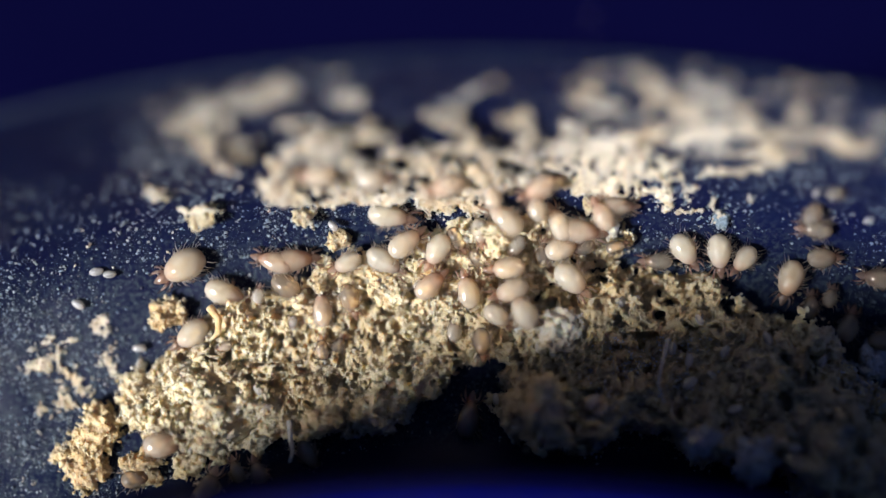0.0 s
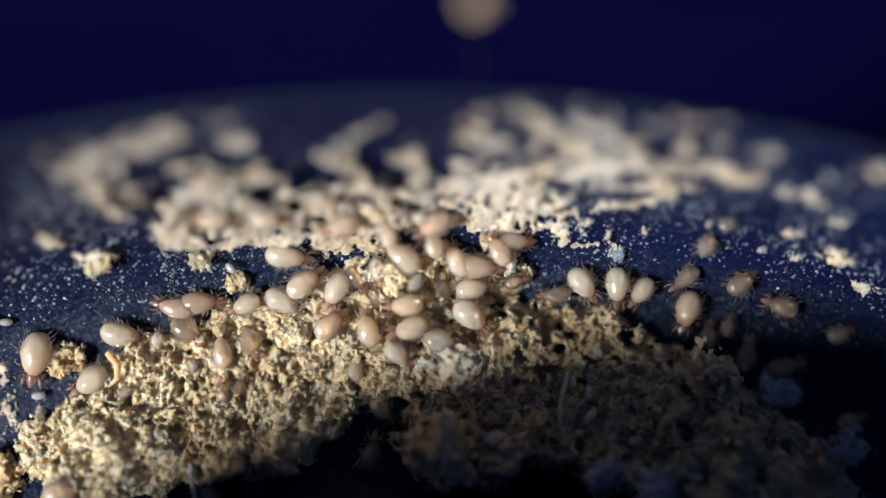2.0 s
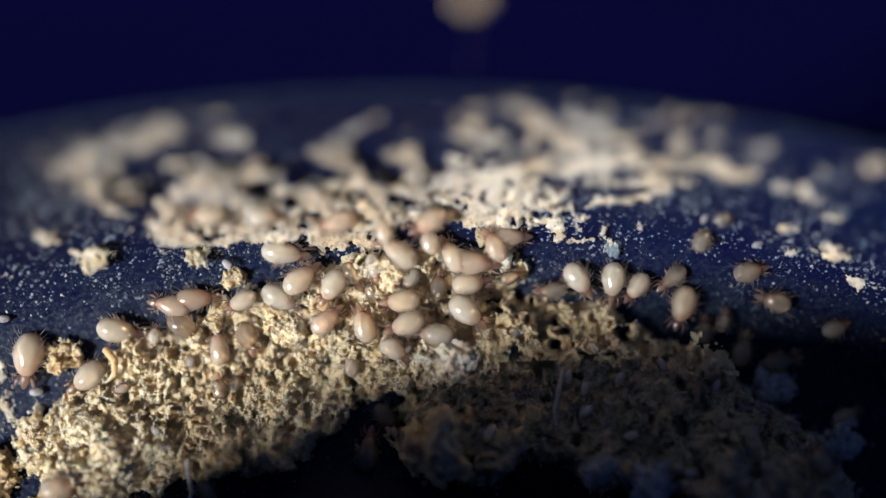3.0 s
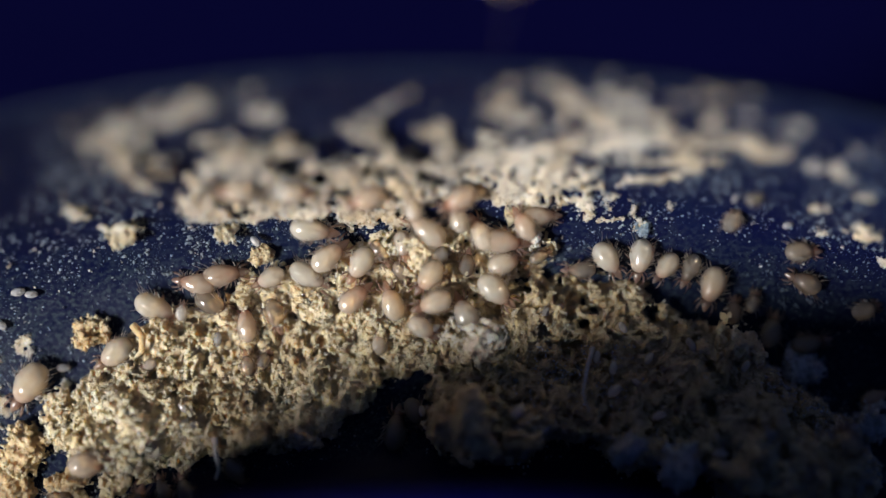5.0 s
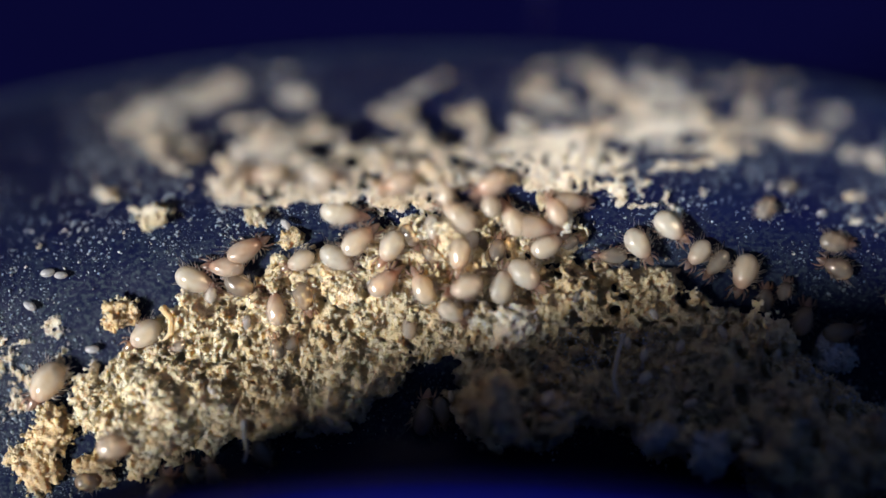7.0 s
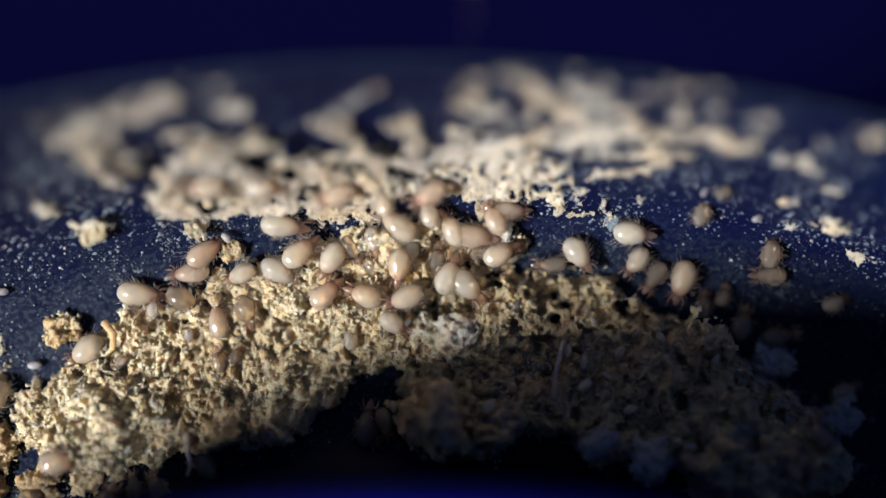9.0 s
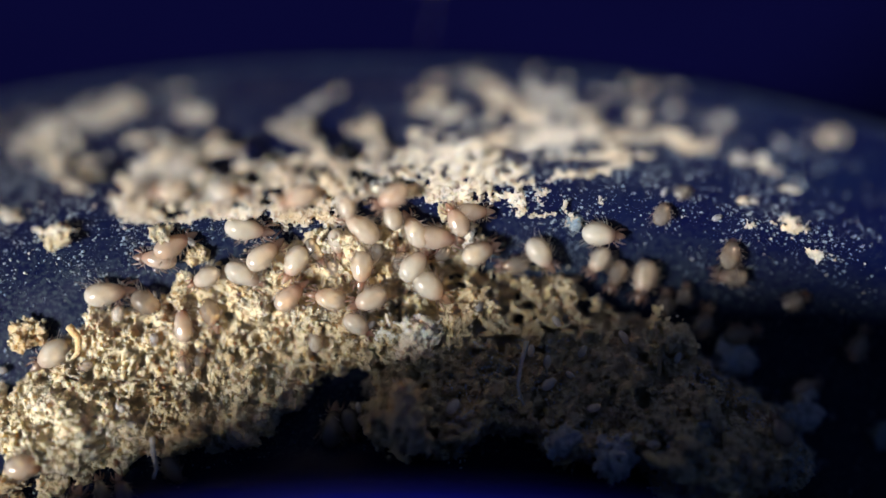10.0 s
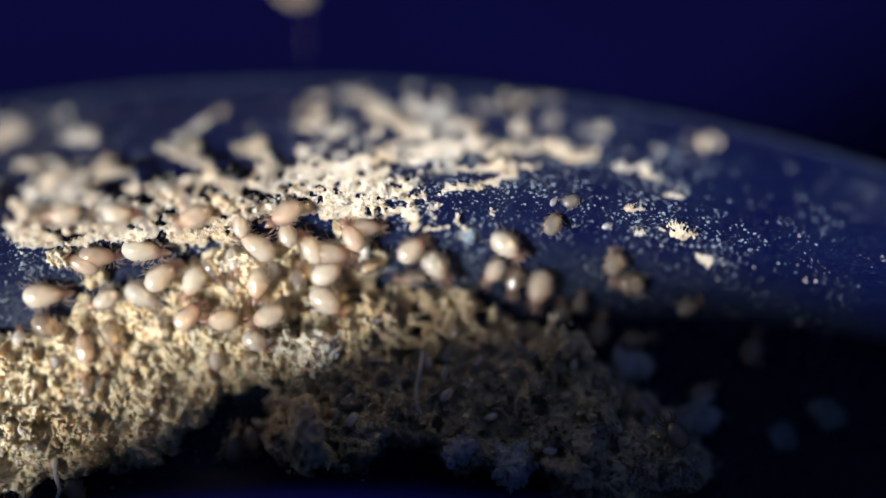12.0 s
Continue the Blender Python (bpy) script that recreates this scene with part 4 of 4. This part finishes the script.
mover_ab = mite(1.38, 0.02, 0.17, 20, 0.45, "cream", "plump")
mite(0.13, -0.91, 0.03, 90, 0.30, "cream", "plump")
mover_ad = mite(0.44, -1.08, 0.29, -85, 0.38, "grey", "waisted")
mite(0.64, -0.77, 0.25, -35, 0.39, "cream", "plump")
mite(-1.38, -1.13, 0.01, 100, 0.30, "grey", "plump")
mite(-1.19, -1.09, -0.02, 60, 0.26, "grey", "plump")
mite(1.48, -0.37, 0.19, -42, 0.51, "cream", "plump")
mite(1.58, 0.01, 0.10, 200, 0.30, "grey", "plump")
mite(1.59, 0.20, 0.24, -8, 0.52, "rosy", "long")
mite(1.78, 0.40, 0.37, 120, 0.41, "rosy", "plump")
mite(2.00, 0.48, 0.31, 0, 0.42, "rosy", "long")
mite(1.99, 0.03, 0.10, 20, 0.27, "grey", "plump")
mite(2.43, -0.14, 0.00, 180, 0.38, "grey", "long")
mite(2.77, -0.04, 0.08, -55, 0.47, "cream", "plump")
mover_ao = mite(3.15, -0.07, 0.09, -85, 0.48, "cream", "plump")
mite(3.42, -0.14, 0.06, 230, 0.40, "cream", "plump")
mite(3.96, -0.38, -0.00, 252, 0.51, "cream", "plump")
mover_ar = mite(4.34, -0.10, 0.15, 0, 0.41, "grey", "plump")
mover_as = mite(4.16, 0.22, 0.36, 175, 0.40, "grey", "long")
mite(4.11, 0.41, 0.56, 65, 0.34, "grey", "plump")
mover_av = mite(4.93, -0.33, 0.09, 170, 0.42, "grey", "plump")
mite(4.31, 0.63, 0.86, 25, 0.27, "grey", "plump")
mite(4.45, -0.54, -0.06, 70, 0.28, "grey", "plump")
mite(4.23, -0.64, -0.10, 80, 0.34, "grey", "plump")
mite(4.68, -0.87, -0.13, 70, 0.44, "grey", "plump")
mite(5.75, -0.66, 0.02, 19, 0.36, "grey", "plump")
mite(5.14, -1.04, -0.13, 9, 0.47, "grey", "long")
mite(5.91, -1.69, -0.19, 20, 0.38, "rosy", "long")
mite(6.51, -1.19, -0.07, 66, 0.48, "grey", "long")
mite(-3.12, -2.20, 0.31, 3, 0.50, "rosy", "plump")
mite(-3.47, -2.61, 0.07, 10, 0.40, "grey", "plump")
mite(-2.34, -2.50, 0.19, 110, 0.33, "grey", "long")
mite(-2.09, -2.51, 0.24, 110, 0.36, "grey", "plump")
mite(-2.63, -2.67, 0.32, 70, 0.47, "grey", "plump")
mite(-1.51, -2.36, 0.18, -60, 0.41, "grey", "long")
mite(0.30, -1.90, 0.02, 80, 0.51, "grey", "long")
mite(-1.36, 0.78, 1.07, 180, 0.41, "cream", "plump")
mite(0.01, 0.68, 0.83, 200, 0.44, "rosy", "plump")
mite(0.54, 0.60, 0.64, 100, 0.33, "cream", "plump")
mite(-2.11, -0.51, 0.01, 80, 0.23, "cream", "plump")
mite(5.32, -2.08, 0.71, 118, 0.42, "grey", "plump")
mite(-0.73, 0.76, 0.97, -4, 0.40, "cream", "plump")
egg(4.09, 0.62, 0.77, 60, 0.115)
egg(4.73, 0.32, 0.53, 20, 0.130)
egg(2.01, -0.62, 0.13, 60, 0.181)
egg(2.90, -0.80, 0.16, 120, 0.143)
egg(3.65, -1.00, 0.25, 120, 0.163)
egg(2.76, -1.25, 0.29, 80, 0.161)
egg(3.01, -1.41, 0.33, 140, 0.129)
egg(2.76, -1.50, 0.37, 40, 0.193)
egg(2.58, -1.12, 0.26, 80, 0.155)
egg(-2.10, -1.60, 0.12, 130, 0.130)
egg(-1.98, -1.79, 0.18, 10, 0.142)
egg(-0.78, -1.95, 0.25, 130, 0.160)
egg(-3.52, -1.15, -0.23, 0, 0.161)
egg(-1.72, -0.85, -0.09, 80, 0.170)
egg(-3.96, -0.26, 0.02, 10, 0.165)
egg(-3.82, -0.29, -0.01, 0, 0.152)
egg(-4.20, -0.64, -0.11, 150, 0.161)
egg(1.66, -1.70, 0.47, 50, 0.203)
egg(3.25, -1.78, 0.46, 15, 0.168)
egg(4.49, -1.99, 0.59, 0, 0.169)
egg(3.88, -2.20, 0.62, 0, 0.168)
egg(0.01, -0.57, -0.07, 80, 0.143)
egg(-1.25, 0.26, 0.13, 130, 0.142)
egg(-0.27, -0.41, -0.02, 200, 0.155)
egg(0.60, -1.70, 0.12, 98, 0.130)
egg(2.16, -0.57, 0.11, 20, 0.168)
egg(3.17, -1.15, 0.27, 56, 0.158)
egg(3.66, -1.02, 0.26, 106, 0.158)

egg(0.83, -2.02, 0.39, 30, 0.140)
egg(4.25, -1.26, 0.38, 60, 0.140)
egg(3.79, -1.41, 0.43, 100, 0.153)
egg(0.77, -0.76, 0.24, 40, 0.127)


def travel(thing, length, rows):
    walk(thing, [(t, place(x, y, z, heading, length)) for t, x, y, z, heading in rows])


def motions():
    travel(mover_a, 0.62, [(0, -3.01, -0.22, 0.01, 210), (0.5, -3.11, -0.30, -0.01, 222), (1, -3.28, -0.45, -0.04, 237), (1.5, -3.39, -0.59, -0.08, 249), (2, -3.52, -0.72, -0.10, 257), (2.5, -3.56, -0.75, -0.11, 260), (4.5, -3.79, -1.13, -0.14, 243), (5, -3.92, -1.36, -0.16, 234), (5.5, -4.00, -1.46, -0.16, 228), (6, -4.05, -1.51, -0.16, 228), (6.5, -4.06, -1.57, -0.16, 234), (12, -4.06, -1.57, -0.16, 234)])
    travel(mover_b, 0.55, [(0, -2.46, -0.53, -0.08, -22), (1.5, -2.49, -0.52, -0.09, -19), (2.5, -2.49, -0.45, -0.09, -12), (4.5, -2.54, -0.59, -0.08, -20), (5.5, -2.24, -0.39, -0.08, -28), (6.5, -2.26, -0.39, -0.08, -26), (9.5, -2.23, -0.34, -0.07, -1), (10.5, -2.16, -0.24, -0.04, 10), (12, -1.75, -0.06, -0.00, 1)])
    travel(mover_d, 0.47, [(0, -1.96, -0.14, -0.01, 165), (1.5, -1.94, -0.16, -0.02, 164), (2.5, -1.94, -0.18, -0.02, 168), (5.5, -1.99, -0.21, -0.03, 170), (6.5, -2.01, -0.22, -0.03, 174), (9.5, -1.67, -0.07, -0.00, 189), (10.5, -1.65, 0.22, 0.15, 158), (12, -1.35, 0.29, 0.17, 161)])
    travel(mover_e, 0.50, [(0, -1.66, -0.12, -0.03, 5), (1.5, -1.57, -0.12, -0.03, 4), (2.5, -1.61, -0.12, -0.03, 3), (5.5, -1.61, -0.10, -0.02, 10), (6.5, -1.70, -0.04, -0.00, 24), (9.5, -1.44, 0.17, 0.09, 34), (10.5, -1.39, 0.29, 0.17, 13), (12, -1.09, 0.34, 0.18, -4)])
    travel(mover_o, 0.45, [(0, 0.70, -0.22, 0.26, 185), (2.5, 0.70, -0.21, 0.25, 183), (4.5, 0.69, -0.22, 0.25, 198), (5.5, 0.71, -0.16, 0.24, 260), (9.5, 0.69, -0.13, 0.23, 264), (10.5, 0.68, -0.14, 0.22, 263), (12, 0.67, -0.12, 0.22, 258)])
    travel(mover_r, 0.45, [(0, 0.28, -0.45, 0.15, 105), (6.5, 0.28, -0.45, 0.15, 112), (9, 0.29, -0.43, 0.15, 160), (10.5, 0.27, -0.45, 0.16, 168), (12, 0.22, -0.48, 0.17, 178)])
    travel(mover_s, 0.48, [(0, 0.89, -0.68, 0.35, 120), (1.5, 0.96, -0.64, 0.23, 139), (2.5, 1.07, -0.59, 0.18, 168), (4.5, 1.05, -0.65, 0.20, 158), (5.5, 1.18, -0.50, 0.19, 70), (6.5, 1.20, -0.45, 0.17, 74), (9.5, 1.29, -0.15, 0.21, 59), (10.5, 1.34, -0.03, 0.21, 38), (12, 1.52, 0.01, 0.22, 26)])
    travel(mover_ab, 0.45, [(0, 1.38, 0.02, 0.17, 20), (1.5, 1.51, -0.04, 0.16, 14), (2.5, 1.53, -0.02, 0.16, 8), (4.5, 1.52, -0.05, 0.16, 13), (5.5, 1.70, -0.00, 0.17, 30), (6.5, 1.73, 0.00, 0.17, 27), (9.5, 1.96, 0.02, 0.17, 24), (10.5, 2.18, 0.05, 0.14, 20), (12, 2.51, 0.21, 0.20, 36)])
    travel(mover_ad, 0.38, [(0, 0.44, -1.08, 0.29, -85), (0.5, 0.44, -1.21, 0.19, -80), (1, 0.45, -1.31, -0.08, -61), (1.5, 0.45, -1.32, -0.08, -61), (2, 0.44, -1.42, -0.06, -51), (2.5, 0.50, -1.50, -0.04, -47), (4.5, 0.53, -1.67, 0.07, -62), (6.5, 0.50, -1.91, 0.06, -81), (12, 0.50, -1.91, 0.06, -81)])
    travel(mover_ao, 0.48, [(0, 3.15, -0.07, 0.09, -85), (1.5, 3.15, -0.09, 0.08, -91), (2.5, 3.15, -0.07, 0.09, -94), (4.5, 3.16, -0.09, 0.08, -102), (5, 3.13, -0.04, 0.10, -101), (5.5, 3.15, 0.02, 0.14, -95), (6, 3.14, 0.05, 0.15, -85), (6.5, 3.09, 0.13, 0.20, -61), (8.5, 3.32, 0.19, 0.27, -11), (9.5, 3.43, 0.19, 0.28, -6), (10.5, 3.49, 0.16, 0.27, -12), (12, 3.60, 0.15, 0.28, -44)])
    travel(mover_ar, 0.41, [(0, 4.34, -0.10, 0.15, 0), (0.5, 4.35, -0.07, 0.17, 8), (1, 4.41, -0.04, 0.20, 19), (1.5, 4.46, -0.03, 0.22, 29), (2, 4.57, -0.04, 0.23, 34), (2.5, 4.63, -0.00, 0.26, 23), (4.5, 4.93, 0.04, 0.37, 3), (5, 4.94, 0.02, 0.35, -1), (5.5, 4.97, 0.01, 0.35, -5), (6, 4.97, -0.02, 0.33, -15), (6.5, 4.97, -0.02, 0.32, -21), (8.5, 4.93, 0.02, 0.35, 74), (9.5, 4.95, -0.10, 0.25, 79), (10.5, 4.91, -0.04, 0.29, 73), (12, 4.84, -0.07, 0.25, 76)])
    travel(mover_as, 0.40, [(0, 4.16, 0.22, 0.36, 175), (0.5, 4.00, 0.21, 0.33, 195), (1, 3.91, 0.17, 0.28, 204), (1.5, 3.93, 0.06, 0.20, 214), (2.5, 3.86, -0.02, 0.13, 218), (4.5, 3.73, -0.15, 0.04, 238), (5, 3.70, -0.18, 0.03, 244), (5.5, 3.70, -0.20, 0.02, 240), (6.5, 3.64, -0.24, -0.00, 229), (9.5, 3.64, -0.33, -0.03, 239), (10.5, 3.65, -0.30, -0.02, 253), (12, 3.66, -0.28, -0.01, 261)])
    travel(mover_av, 0.42, [(0, 4.93, -0.33, 0.09, 170), (0.5, 5.02, -0.33, 0.11, 165), (1, 5.01, -0.33, 0.10, 159), (1.5, 5.03, -0.32, 0.11, 159), (2.5, 5.01, -0.33, 0.10, 163), (4.5, 4.98, -0.31, 0.11, 158), (5, 5.00, -0.33, 0.10, 154), (5.5, 4.98, -0.30, 0.12, 150), (6.5, 4.98, -0.29, 0.12, 149), (8.5, 4.96, -0.29, 0.12, 179), (9.5, 4.93, -0.36, 0.07, 179), (10.5, 4.99, -0.34, 0.09, 168), (12, 5.00, -0.36, 0.08, 166)])


motions()
